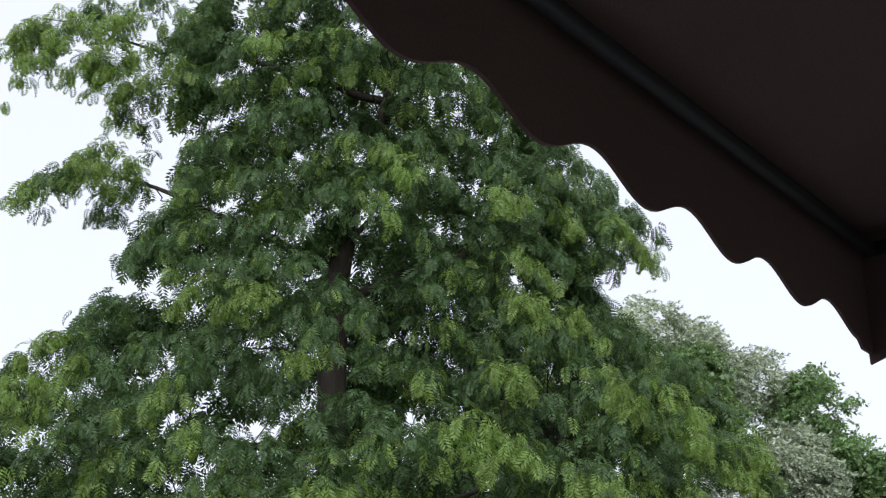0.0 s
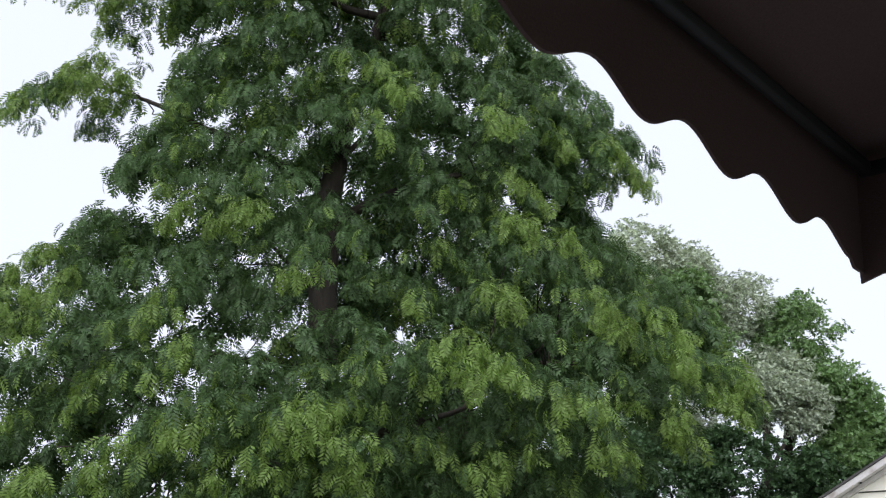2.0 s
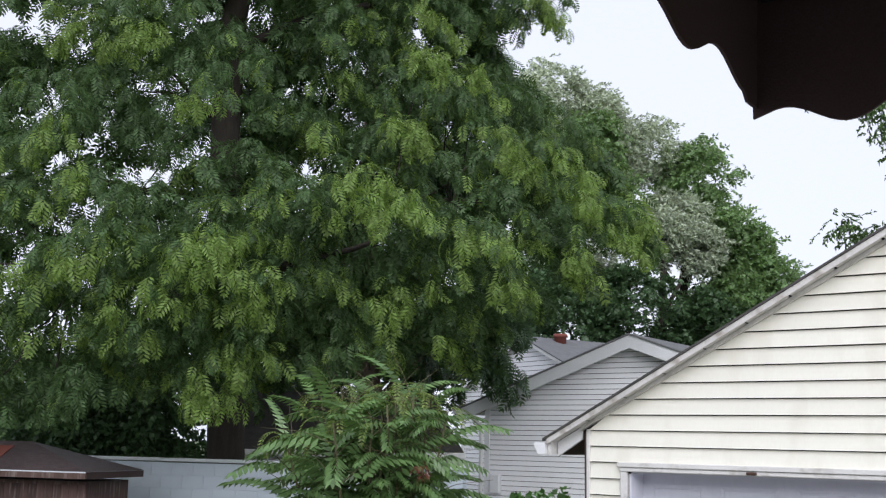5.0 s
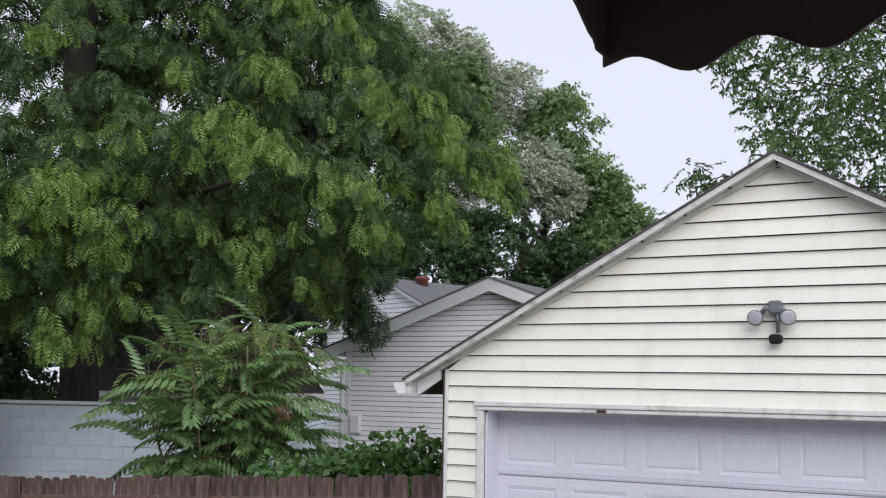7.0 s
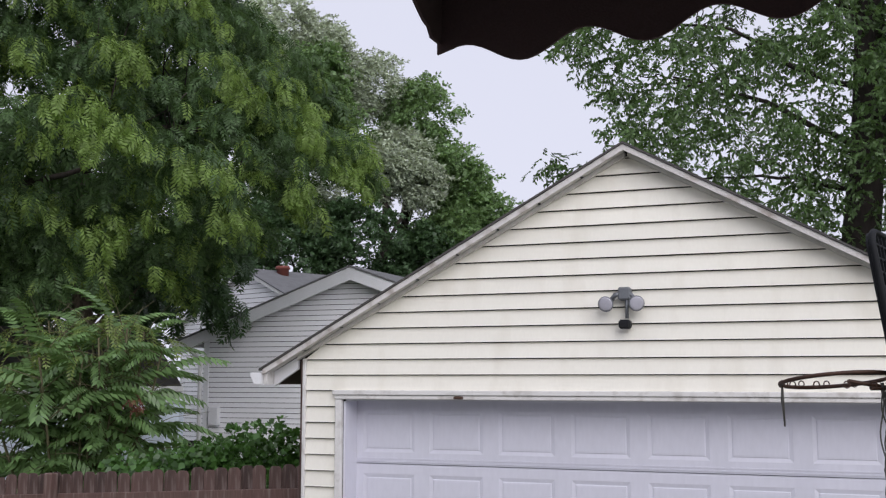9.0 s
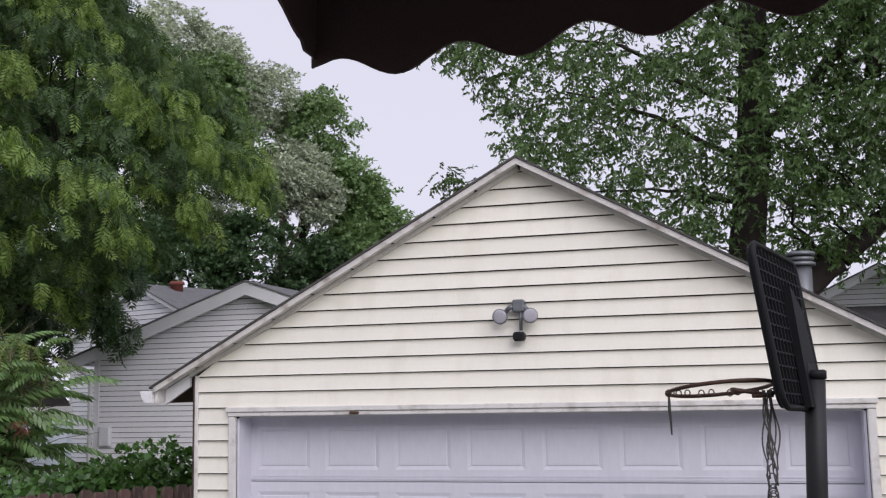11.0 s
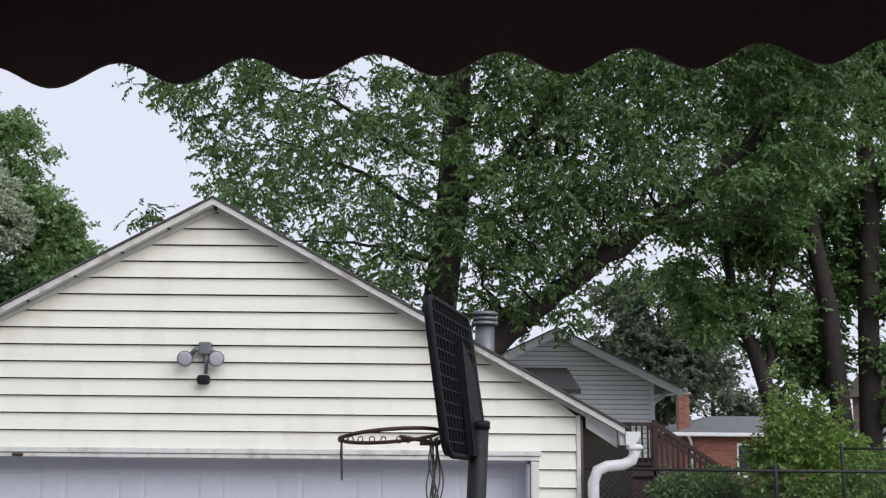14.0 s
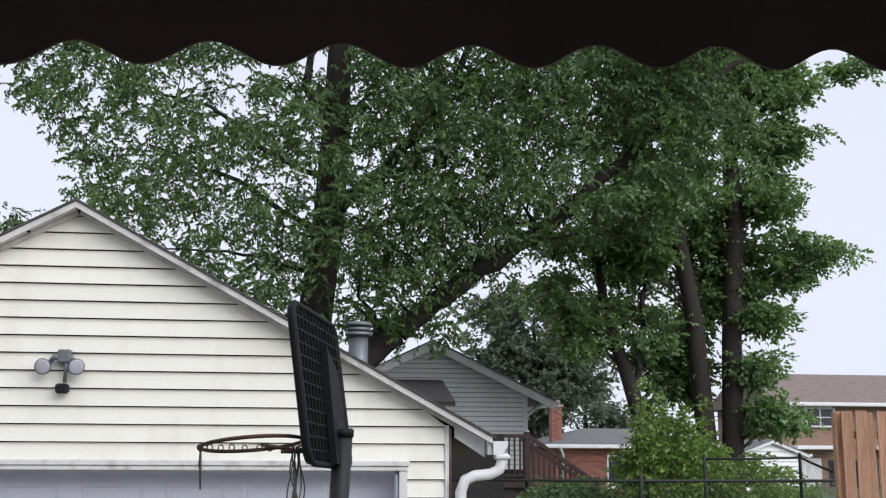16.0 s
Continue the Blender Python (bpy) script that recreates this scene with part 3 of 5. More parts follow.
# ---- basketball hoop ----
def build_hoop():
    h = thing("basketball_hoop", 1.925, -3.08, 0.415, "black portable basketball hoop with a bare bent rim and torn net", "basketball hoop")

    def loc(x, y, z):
        return Vector((x - 1.95, y + 3.08, z - 0.05))
    part("pole", tube(bmn(), [loc(1.925, -3.08, -0.25), loc(1.945, -3.08, 1.5), loc(1.966, -3.08, 2.03)], 0.046, 14), M_POLE, h)
    part("pole_cap", tube(bmn(), [loc(1.966, -3.08, 2.0), loc(1.967, -3.08, 2.034), loc(1.967, -3.08, 2.04)], [0.05, 0.05, 0.04], 14), M_BLACK, h)
    bm = box(bmn(), loc(1.6, -3.5, -0.315), loc(2.3, -2.6, -0.16), bevel=0.05)
    part("base", bm, M_BLACK, h)
    # board: u runs away from the patio, v up with a lean
    o, u, v = loc(1.822, -3.50, 1.885), Vector((0.2, 0.74, -0.03)), Vector((-0.098, 0, 0.70))
    n = u.cross(v).normalized()
    m = Matrix((u.normalized(), v.normalized(), n)).transposed().to_4x4()
    m.translation = o
    W, H = u.length, v.length

    def bpart(name, mesh, material, label=""):
        mesh.transform(m)
        return part(name, mesh, material, h, label)
    bm = bmn()
    r = 0.07
    outline = []
    for cx, cy, a0 in ((W - r, r, -90), (W - r, H - r, 0), (r, H - r, 90), (r, r, 180)):
        outline += [(cx + r * math.cos(radians(a0 + 22.5 * i)), cy + r * math.sin(radians(a0 + 22.5 * i))) for i in range(5)]
    prism(bm, outline, "z", -0.035, -0.023)
    bpart("board_face", bm, M_BLACK, "black plastic backboard")
    bm = bmn()
    tube(bm, [(*p, -0.008) for p in outline + outline[:1]], 0.015, 6, cap=False)
    bpart("board_frame", bm, M_BLACK)
    for i in range(1, 13):
        x = W * i / 13
        bpart("rib", box(bmn(), (x - 0.004, 0.02, -0.0235), (x + 0.004, H - 0.02, 0.004)), M_BLACK)
    for i in range(1, 12):
        y = H * i / 12
        bpart("cross_rib", box(bmn(), (0.02, y - 0.004, -0.0235), (W - 0.02, y + 0.004, 0.002)), M_BLACK)
    bm = prism(bmn(), [(W * 0.42, 0.0), (W * 0.78, 0.0), (W * 0.72, H * 0.62), (W * 0.5, H * 0.78)], "z", 0.003, 0.035)
    bpart("mounting_plate", bm, M_BLACK)
    part("bracket", tube(bmn(), [loc(1.955, -3.08, 2.05), loc(1.89, -3.12, 2.0), loc(1.80, -3.2, 1.97)], 0.03, 8), M_POLE, h)
    # rim
    c, R = loc(1.555, -3.27, 1.965), 0.228
    ring = [c + Vector((R * math.cos(a), R * math.sin(a), 0.02 * math.cos(a) - 0.055 * math.sin(a) * R / 0.228 * 0.5)) for a in np.linspace(0, 2 * math.pi, 41)]
    rim = part("rim", tube(bmn(), ring, 0.009, 8, cap=False), M_RIM, h, "rusty steel rim")
    ring2 = [c + Vector((R * 0.97 * math.cos(a), R * 0.97 * math.sin(a), -0.035)) for a in np.linspace(-0.9, 0.9, 12)]
    part("rim_brace", tube(bmn(), ring2, 0.007, 6), M_RIM, rim)
    for s in (-1, 1):
        part("rim_brace", tube(bmn(), [c + Vector((0.05, s * 0.215, -0.004)), c + Vector((0.2, s * 0.09, -0.03)), loc(1.80, -3.2 + s * 0.05, 1.95)], 0.008, 6), M_RIM, rim)
    for i in range(12):
        a = 2 * math.pi * i / 12 + 0.2
        p = c + Vector((R * math.cos(a), R * math.sin(a), 0))
        loop = [p + Vector((0.012 * math.sin(b), 0, -0.018 + 0.014 * math.cos(b))) for b in np.linspace(0, 2 * math.pi, 9)]
        part("net_hook", tube(bmn(), loop, 0.003, 5, cap=False), M_RIM, rim)
    # torn net: one long tangle and a short strand
    r = np.random.default_rng(5)
    bm = bmn()
    for s in range(9):
        p = c + Vector((0.195 + r.uniform(-0.03, 0.02), -0.09 + r.uniform(-0.04, 0.04), -0.01))
        pts = [p]
        low = r.uniform(0.28, 0.52)
        for i in range(1, 14):
            t = i / 13
            w = 0.013 * math.sin(math.pi * t) * (1 + t)
            pts.append(p + Vector((0.01 * t + w * math.sin(5 * t + s * 1.7), w * math.cos(4 * t + s), -low * t)))
        tube(bm, pts, 0.0035, 5)
    for s in range(6):
        b0 = r.uniform(0.35, 0.5)
        q = c + Vector((0.2, -0.09, -b0))
        loop = [q + Vector((0.022 * math.cos(b) * r.uniform(0.7, 1.2), 0.03 * math.sin(b + s), 0.05 * math.sin(b))) for b in np.linspace(0, 5.5, 10)]
        tube(bm, loop, 0.0032, 5)
    part("net", bm, M_NET, h, "frayed hanging net cord")
    bm = tube(bmn(), [c + Vector((-0.222, -0.03, 0)), c + Vector((-0.22, -0.03, -0.1)), c + Vector((-0.216, -0.03, -0.2))], [0.005, 0.006, 0.004], 6)
    tube(bm, [c + Vector((-0.222, -0.02, 0)), c + Vector((-0.226, -0.025, -0.09)), c + Vector((-0.218, -0.03, -0.14))], [0.004, 0.004, 0.003], 6)
    part("net_strand", bm, M_NET, h)


build_hoop()


# ---- canopy over the patio ----
def build_canopy():
    c = thing("patio_canopy", 1.065, -6.79, 0, "dark fabric patio canopy with a scalloped valance", "canopy")

    def hem(length, period, start, base, drop, amp, thick_axis):
        """A strip along +s with a waved lower edge."""
        bm = bmn()
        n = int(length / 0.012)
        rows = []
        for i in range(n + 1):
            s = length * i / n
            low = base + amp * (1 - math.cos(2 * math.pi * (s - start) / period)) + drop * s
            if s < 0.04:
                low = min(low, 2.84)
            sway = 0.004 * math.sin(s * 9.0) if thick_axis == "y" else -0.006
            pts = [(low, 0.0 + sway), (2.96, sway * 0.5), (3.03, 0.0)]
            row = []
            for side in (0.0, 0.005):
                for z, o in pts:
                    row.append(bm.verts.new((s if i else -0.008, o + side, z) if thick_axis == "y" else (o + side, -s, z)))
            rows.append(row)
        for a, b in zip(rows, rows[1:]):
            for i, j in ((0, 1), (1, 2), (2, 5), (5, 4), (4, 3), (3, 0)):
                bm.faces.new((a[i], b[i], b[j], a[j]))
        bmesh.ops.recalc_face_normals(bm, faces=bm.faces[:])
        return bm
    part("front_valance", hem(4.2, 0.184, 0.125, 2.800, 0.04, 0.0175, "y"), M_FABRIC, c)
    part("side_valance", hem(3.0, 0.202, 0.245, 2.852, 0.008, 0.0175, "x"), M_FABRIC, c)
    # roof cloth: rises from both hems towards the middle
    n = 24
    v, f = [], []
    for side in (0, 0.006):
        for j in range(n + 1):
            for i in range(n + 1):
                x, y = -0.004 + 4.21 * i / n, 0.006 - 3.0 * j / n
                d = min(x + 0.004, 4.206 - x, 0.006 - y, 3.0 + y - 0.006)
                v.append((x, y, 3.015 + side + 0.42 * max(0, d) - 0.02 * math.sin(math.pi * i / n)))
    k = (n + 1) ** 2
    for j in range(n):
        for i in range(n):
            a = j * (n + 1) + i
            f.append((a, a + 1, a + n + 2, a + n + 1))
            f.append((k + a, k + a + n + 1, k + a + n + 2, k + a + 1))
    raw_mesh("roof_cloth", np.array(v), np.array(f), M_FABRIC, c)
    for x, y in ((0.06, -2.94), (4.14, -0.06), (4.14, -2.94)):
        part("post", tube(bmn(), [(x, y, 0.75), (x, y, 3.02)], 0.022, 10), M_POLE, c)
    part("edge_bar", tube(bmn(), [(0.02, -0.03, 2.995), (4.18, -0.03, 2.995)], 0.012, 8), M_POLE, c)
    part("edge_bar", tube(bmn(), [(0.03, -0.03, 2.995), (0.03, -2.98, 2.995)], 0.012, 8), M_POLE, c)


build_canopy()


# ---- neighbouring houses ----
def gable_house(name, label, half, depth, z0, z_eave, z_peak, at, wall, roofm, trim, course, over=0.35, side=0.55, board=0.2, from_z=None, boards=True):
    """A house whose gable faces its own -y; laps of siding on that gable."""
    h = new(name)
    h.matrix_basis = at
    tagged(h, label, "house")
    slope = (z_peak - z_eave) / half
    low = z_peak - 0.05
    bm = prism(bmn(), [(-half, z0), (half, z0), (half, z_eave), (0, low), (-half, z_eave)], "y", 0.0, depth)
    part("wall", bm, wall, h)
    if boards:
        # near-black backing: the shadow under each lap, painted behind the gaps
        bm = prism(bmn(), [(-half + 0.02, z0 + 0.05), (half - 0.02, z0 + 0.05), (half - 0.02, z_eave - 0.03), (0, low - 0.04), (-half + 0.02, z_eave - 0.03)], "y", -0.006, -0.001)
        part("sheathing", bm, M_SHADE, h)
        z = from_z if from_z is not None else z0
        while z < low - 0.1:
            z1 = min(z + course, low - 0.03)

            def w(q):
                return max(0.02, min(half, (low - 0.01 - q) / ((low - z_eave) / half)))
            bm = bmn()
            j = 0.10 * course
            pts = [(-w(z), -0.034, z + j), (w(z), -0.034, z + j), (w(z1), -0.012, z1), (-w(z1), -0.012, z1), (-w(z), -0.009, z + j), (w(z), -0.009, z + j)]
            v = [bm.verts.new(p) for p in pts]
            bm.faces.new((v[0], v[1], v[2], v[3]))
            bm.faces.new((v[4], v[5], v[1], v[0]))
            part("siding_board", bm, wall, h)
            z += course
    for s in (-1, 1):
        e = half + side
        bm = prism(bmn(), [(0, z_peak + 0.055), (s * e, z_peak + 0.055 - slope * e), (s * e, z_peak + 0.02 - slope * e), (0, z_peak + 0.02)], "y", -over - 0.02, depth + over)
        part("roof", bm, roofm, h)
        bm = prism(bmn(), [(0, z_peak + 0.015), (s * e, z_peak + 0.015 - slope * e), (s * e, z_peak + 0.015 - board - slope * e), (0, z_peak + 0.015 - board)], "y", -over, -over + 0.04)
        part("rake_board", bm, trim, h)
        bm = prism(bmn(), [(0, z_peak - 0.0), (s * e, z_peak - slope * e), (s * e, z_peak - 0.03 - slope * e), (0, z_peak - 0.03)], "y", -over + 0.042, -0.035)
        part("soffit", bm, M_SOFFIT, h)
        part("gutter", box(bmn(), (min(s * e, s * (e + 0.12)), -over, z_peak - 0.06 - slope * e), (max(s * e, s * (e + 0.12)), depth + over, z_peak + 0.06 - slope * e), bevel=0.02), M_GUTTER, h)
        part("corner_trim", box(bmn(), (s * half - 0.06, -0.045, z0), (s * half + 0.06, 0.05, z_eave - 0.02)), trim, h)
    return h


h1 = gable_house("white_house", "white vinyl-sided house with a broad gable and grey fascia", 3.6, 9.0, 0.0, 3.28, 4.57, pose(-8.08, 12.0, 0, 0, 0, 0), M_WHITE, M_ROOFG, M_FASCIA, 0.108, over=0.35, side=0.62, board=0.26, from_z=0.6)
part("roof_vent", tube(bmn(), [(-0.9, 2.0, 4.2), (-0.9, 2.0, 4.66), (-0.9, 2.0, 4.76)], [0.18, 0.24, 0.14], 12), M_GUTTER, h1, "round white roof vent")
part("downspout", tube(bmn(), [(-3.95, -0.2, 3.0), (-3.85, -0.15, 2.85), (-3.72, -0.08, 2.75), (-3.72, -0.08, 0.2)], 0.05, 8), M_GUTTER, h1)
part("meter_box", box(bmn(), (-3.45, -0.16, 1.3), (-3.2, -0.036, 1.7), bevel=0.02), M_FASCIA, h1)

h2 = gable_house("far_white_house", "white sided house with a grey shingle roof, partly behind the tree", 3.6, 10.0, 0.0, 4.25, 5.8, pose(-16.8, 22.0, 0, 0, 0, -22), M_WHITE, M_ROOFG, M_GUTTER, 0.15, over=0.2, side=0.3, board=0.12, from_z=0.2)
part("chimney_pot", tube(bmn(), [(0.3, 1.2, 5.5), (0.3, 1.2, 5.86), (0.3, 1.2, 5.88), (0.3, 1.2, 5.98)], [0.2, 0.2, 0.26, 0.22], 12), M_RED, h2, "red clay chimney pot")

h3 = gable_house("dark_roofed_shed", "low outbuilding with a dark shingle roof and white fascia", 2.2, 4.2, 0.0, 2.25, 3.35, pose(-15.9, 8.4, 0, 0, 0, -38), M_WHITE, M_ROOF, M_GUTTER, 0.2, over=0.25, side=0.3, board=0.16, from_z=1.0)

GX = 4.6
g2 = gable_house("grey_house", "grey vinyl-sided house with a steep gable behind the garage", 2.3, 7.0, 0.8, 3.85, 4.95, pose(GX, 18.0, 0, 0, 0, 0), M_GREYV, M_ROOFG, M_FASCIA, 0.115, over=0.3, side=0.7, board=0.2, from_z=1.9)
part("side_wing", box(bmn(), (2.31, 2.0, 0.9), (2.75, 6.5, 3.3)), M_WHITE, g2)
part("side_gutter", tube(bmn(), [(2.95, 1.2, 3.55), (2.6, 1.6, 3.2), (2.5, 1.7, 1.2)], 0.05, 8), M_GUTTER, g2)
part("side_window", box(bmn(), (2.35, 1.93, 2.3), (2.72, 1.99, 3.1), bevel=0.01), M_GLASS, g2)
bm = prism(bmn(), [(-2.6, 3.41), (-0.05, 4.04), (-0.05, 3.94), (-2.6, 3.31)], "x", -2.4, 0.25)
part("porch_roof", bm, M_ROOF, g2, "small dark shingled lean-to roof")


def build_deck():
    d = thing("wooden_deck", 5.58, 14.0, 0.75, "dark red-brown stained deck with rails and a stair", "deck")
    part("floor", box(bmn(), (-1.5, -0.2, 0.86), (0.55, 2.5, 0.98)), M_DECK, d)
    part("skirt", box(bmn(), (-1.5, -0.1, 0.0), (0.5, 0.0, 0.85)), M_DECK, d)
    # added sheet, near-black in place of the dark void seen under the eave
    part("privacy_screen", box(bmn(), (-1.6, -0.30, -0.1), (0.05, -0.25, 1.93), bevel=0.01), M_SHADE, d, "near-black sheet added for the dark void under the eave")
    part("top_rail", box(bmn(), (-1.5, -0.22, 1.86), (0.6, -0.08, 1.93)), M_DECK, d)
    part("bottom_rail", box(bmn(), (-1.5, -0.18, 1.08), (0.55, -0.12, 1.13)), M_DECK, d)
    for i in range(18):
        x = -1.45 + i * 0.115
        part("baluster", box(bmn(), (x, -0.165, 1.13), (x + 0.035, -0.135, 1.86)), M_DECK, d)
    for x in (-1.5, 0.5):
        part("post", box(bmn(), (x, -0.2, 0), (x + 0.1, -0.1, 1.98)), M_DECK, d)
    # the stair goes down towards the lawn
    for y in (-0.2, 0.85):
        bm = prism(bmn(), [(0.6, 1.93), (2.0, 1.0), (2.0, 0.9), (0.6, 1.83)], "y", y, y + 0.09)
        part("stair_rail", bm, M_DECK, d)
        bm = prism(bmn(), [(0.6, 0.98), (1.95, 0.1), (1.95, -0.12), (0.6, 0.74)], "y", y, y + 0.06)
        part("stringer", bm, M_DECK, d)
        for i in range(12):
            x = 0.66 + i * 0.112
            z = 0.9 - (x - 0.6) * 0.66
            part("stair_baluster", box(bmn(), (x, y + 0.02, z), (x + 0.035, y + 0.055, z + 0.97)), M_DECK, d)
        part("newel", box(bmn(), (1.95, y - 0.01, -0.2), (2.05, y + 0.09, 1.08)), M_DECK, d)
    for i in range(6):
        x = 0.62 + i * 0.225
        z = 0.9 - (x - 0.6) * 0.66
        part("tread", box(bmn(), (x, -0.13, z - 0.04), (x + 0.27, 0.84, z)), M_DECK, d)


build_deck()


def brick_rows(parent, x0, x1, z0, z1, y, bw=0.215, bh=0.065, gap=0.012, limit=300):
    """Single bricks on a front face, sharing one mesh."""
    bm = box(bmn(), (0, -0.012, 0), (bw, 0.0, bh), bevel=0.004)
    first, made, row, z = None, 0, 0, z1 - bh
    while z > z0 and made < limit:
        x = x0 + (0 if row % 2 else -bw / 2)
        while x < x1:
            if x >= x0 - 0.001 and x + bw <= x1 + 0.001:
                if first is None:
                    first = part("brick", bm, M_BRICK, parent, at=pose(x, y, z))
                else:
                    b = new("brick", first.data)
                    b.matrix_basis, b.parent = pose(x, y, z), parent
                made += 1
            x += bw + gap
        z -= bh + gap
        row += 1


def build_brick_house():
    b = thing("brick_house", 9.4, 26.0, -2.82, "small red brick house with a grey hipped roof", "house")
    part("wall", box(bmn(), (0, 0, 3.6), (5.0, 7.0, 5.3)), M_BRICK, b)
    brick_rows(b, 0.0, 1.9, 3.9, 5.28, -0.002)
    bm = bmn()
    v = [bm.verts.new(p) for p in ((-0.35, -0.35, 5.36), (5.35, -0.35, 5.36), (5.35, 7.3, 5.36), (-0.35, 7.3, 5.36), (1.6, 2.8, 5.98), (3.4, 2.8, 5.98))]
    for q in ((0, 1, 5, 4), (1, 2, 5), (2, 3, 4, 5), (3, 0, 4), (3, 2, 1, 0)):
        bm.faces.new([v[i] for i in q])
    part("roof", bm, M_ROOFG, b)
    part("gutter", box(bmn(), (-0.4, -0.45, 5.28), (5.4, -0.36, 5.40), bevel=0.02), M_GUTTER, b)
    part("downspout", tube(bmn(), [(0.1, -0.40, 5.3), (0.25, -0.1, 5.1), (0.3, -0.08, 2.6)], 0.045, 8), M_GUTTER, b)
    ch = part("chimney", box(bmn(), (0.05, 0.6, 3.7), (0.39, 1.0, 6.6)), M_BRICK, b)
    brick_rows(ch, 0.05, 0.39, 5.3, 6.58, 0.598)
    part("chimney_cap", box(bmn(), (0.0, 0.55, 6.6), (0.44, 1.05, 6.69), bevel=0.015), M_MORTAR, ch)
    part("window", box(bmn(), (1.75, -0.03, 4.1), (2.6, -0.013, 5.0)), M_GLASS, b)
    part("window_frame", box(bmn(), (1.7, -0.025, 4.03), (2.65, -0.014, 5.08)), M_GUTTER, b)


build_brick_house()


def build_town_house():
    t = thing("town_house", 23.2, 40.0, -4.45, "two-storey brick town house with white upper siding and a brown roof", "house")
    part("lower_wall", box(bmn(), (0, 0, 4.0), (14, 8, 8.98)), M_BROWNB, t)
    part("upper_wall", box(bmn(), (-0.1, -0.12, 8.25), (2.45, -0.002, 8.97)), M_WHITE, t)
    for i in range(4):
        z = 8.26 + i * 0.175
        part("siding_board", box(bmn(), (-0.12, -0.15, z), (2.46, -0.121, z + 0.16)), M_WHITE, t)
    bm = prism(bmn(), [(-0.6, 9.0), (4.0, 10.75), (8.6, 9.0)], "x", -0.5, 14.5)
    part("roof", bm, M_ROOFB, t, "brown shingle roof")
    part("gutter", box(bmn(), (-0.5, -0.75, 8.95), (14.5, -0.62, 9.12), bevel=0.03), M_GUTTER, t)
    for x0 in (1.1, 5.6, 9.6):
        w = part("window", box(bmn(), (x0, -0.19, 8.0), (x0 + 1.45, -0.152, 8.9)), M_GUTTER, t)
        for k in range(2):
            for r in range(2):
                part("pane", box(bmn(), (x0 + 0.1 + k * 0.65, -0.205, 8.08 + r * 0.4), (x0 + 0.68 + k * 0.65, -0.192, 8.43 + r * 0.4)), M_GLASS, w)
        part("shutter", box(bmn(), (x0 - 0.4, -0.18, 8.0), (x0 - 0.06, -0.152, 8.9)), M_ROOFB, w)
    for x0 in (0.8, 4.6):
        part("door", box(bmn(), (x0, -0.08, 4.4), (x0 + 1.0, -0.002, 6.6), bevel=0.02), M_GUTTER, t)
        part("porch_canopy", box(bmn(), (x0 - 0.6, -1.1, 6.98), (x0 + 1.9, -0.01, 7.16), bevel=0.03), M_GUTTER, t)
        part("front_window", box(bmn(), (x0 + 1.4, -0.06, 5.1), (x0 + 2.9, -0.002, 6.5)), M_GLASS, t)


build_town_house()
h5 = gable_house("small_white_garage", "small white garage with a low gable beyond the chain fence", 1.35, 5.0, 0.0, 2.35, 2.87, pose(20.5, 35.0, 0, 0, 0, 0), M_WHITE, M_ROOFG, M_GUTTER, 0.2, over=0.2, side=0.2, board=0.12, from_z=0.6)


# ---- walls and fences ----
def build_block_wall():
    a, b = Vector((-21.0, 1.4, -0.36)), Vector((-7.6, 5.1, -0.36))
    d = (b - a).normalized()
    ang = math.degrees(math.atan2(d.y, d.x))
    L = (b - a).length
    w = thing("block_wall", a.x, a.y, -0.38, "pale blue-grey painted concrete block wall with a white cap", "wall", rz=ang)
    w["kind"] = "structure"
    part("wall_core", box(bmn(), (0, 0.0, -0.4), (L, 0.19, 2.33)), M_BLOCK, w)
    part("cap", box(bmn(), (-0.02, -0.04, 2.345), (L + 0.02, 0.23, 2.40), bevel=0.012), M_CAP, w)
    mesh = None
    for row in range(6):
        z = 2.335 - 0.203 * (row + 1)
        x = L - 11.0 + (0.2 if row % 2 else 0)
        while x < L - 0.4:
            if mesh is None:
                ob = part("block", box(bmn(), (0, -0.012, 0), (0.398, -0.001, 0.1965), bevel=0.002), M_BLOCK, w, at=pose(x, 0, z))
                mesh = ob.data
            else:
                ob = new("block", mesh)
                ob.matrix_basis, ob.parent = pose(x, 0, z), w
            x += 0.4


build_block_wall()


def picket(w, h, dog=True):
    c = w * 0.28
    return prism(bmn(), [(-w / 2, 0), (w / 2, 0), (w / 2, h - c), (w / 2 - c * 0.5, h - c * 0.25), (w / 2 - c, h), (-w / 2 + c, h), (-w / 2 + c * 0.5, h - c * 0.25), (-w / 2, h - c)] if dog else [(-w / 2, 0), (w / 2, 0), (w / 2, h), (-w / 2, h)], "y", -0.009, 0.009)


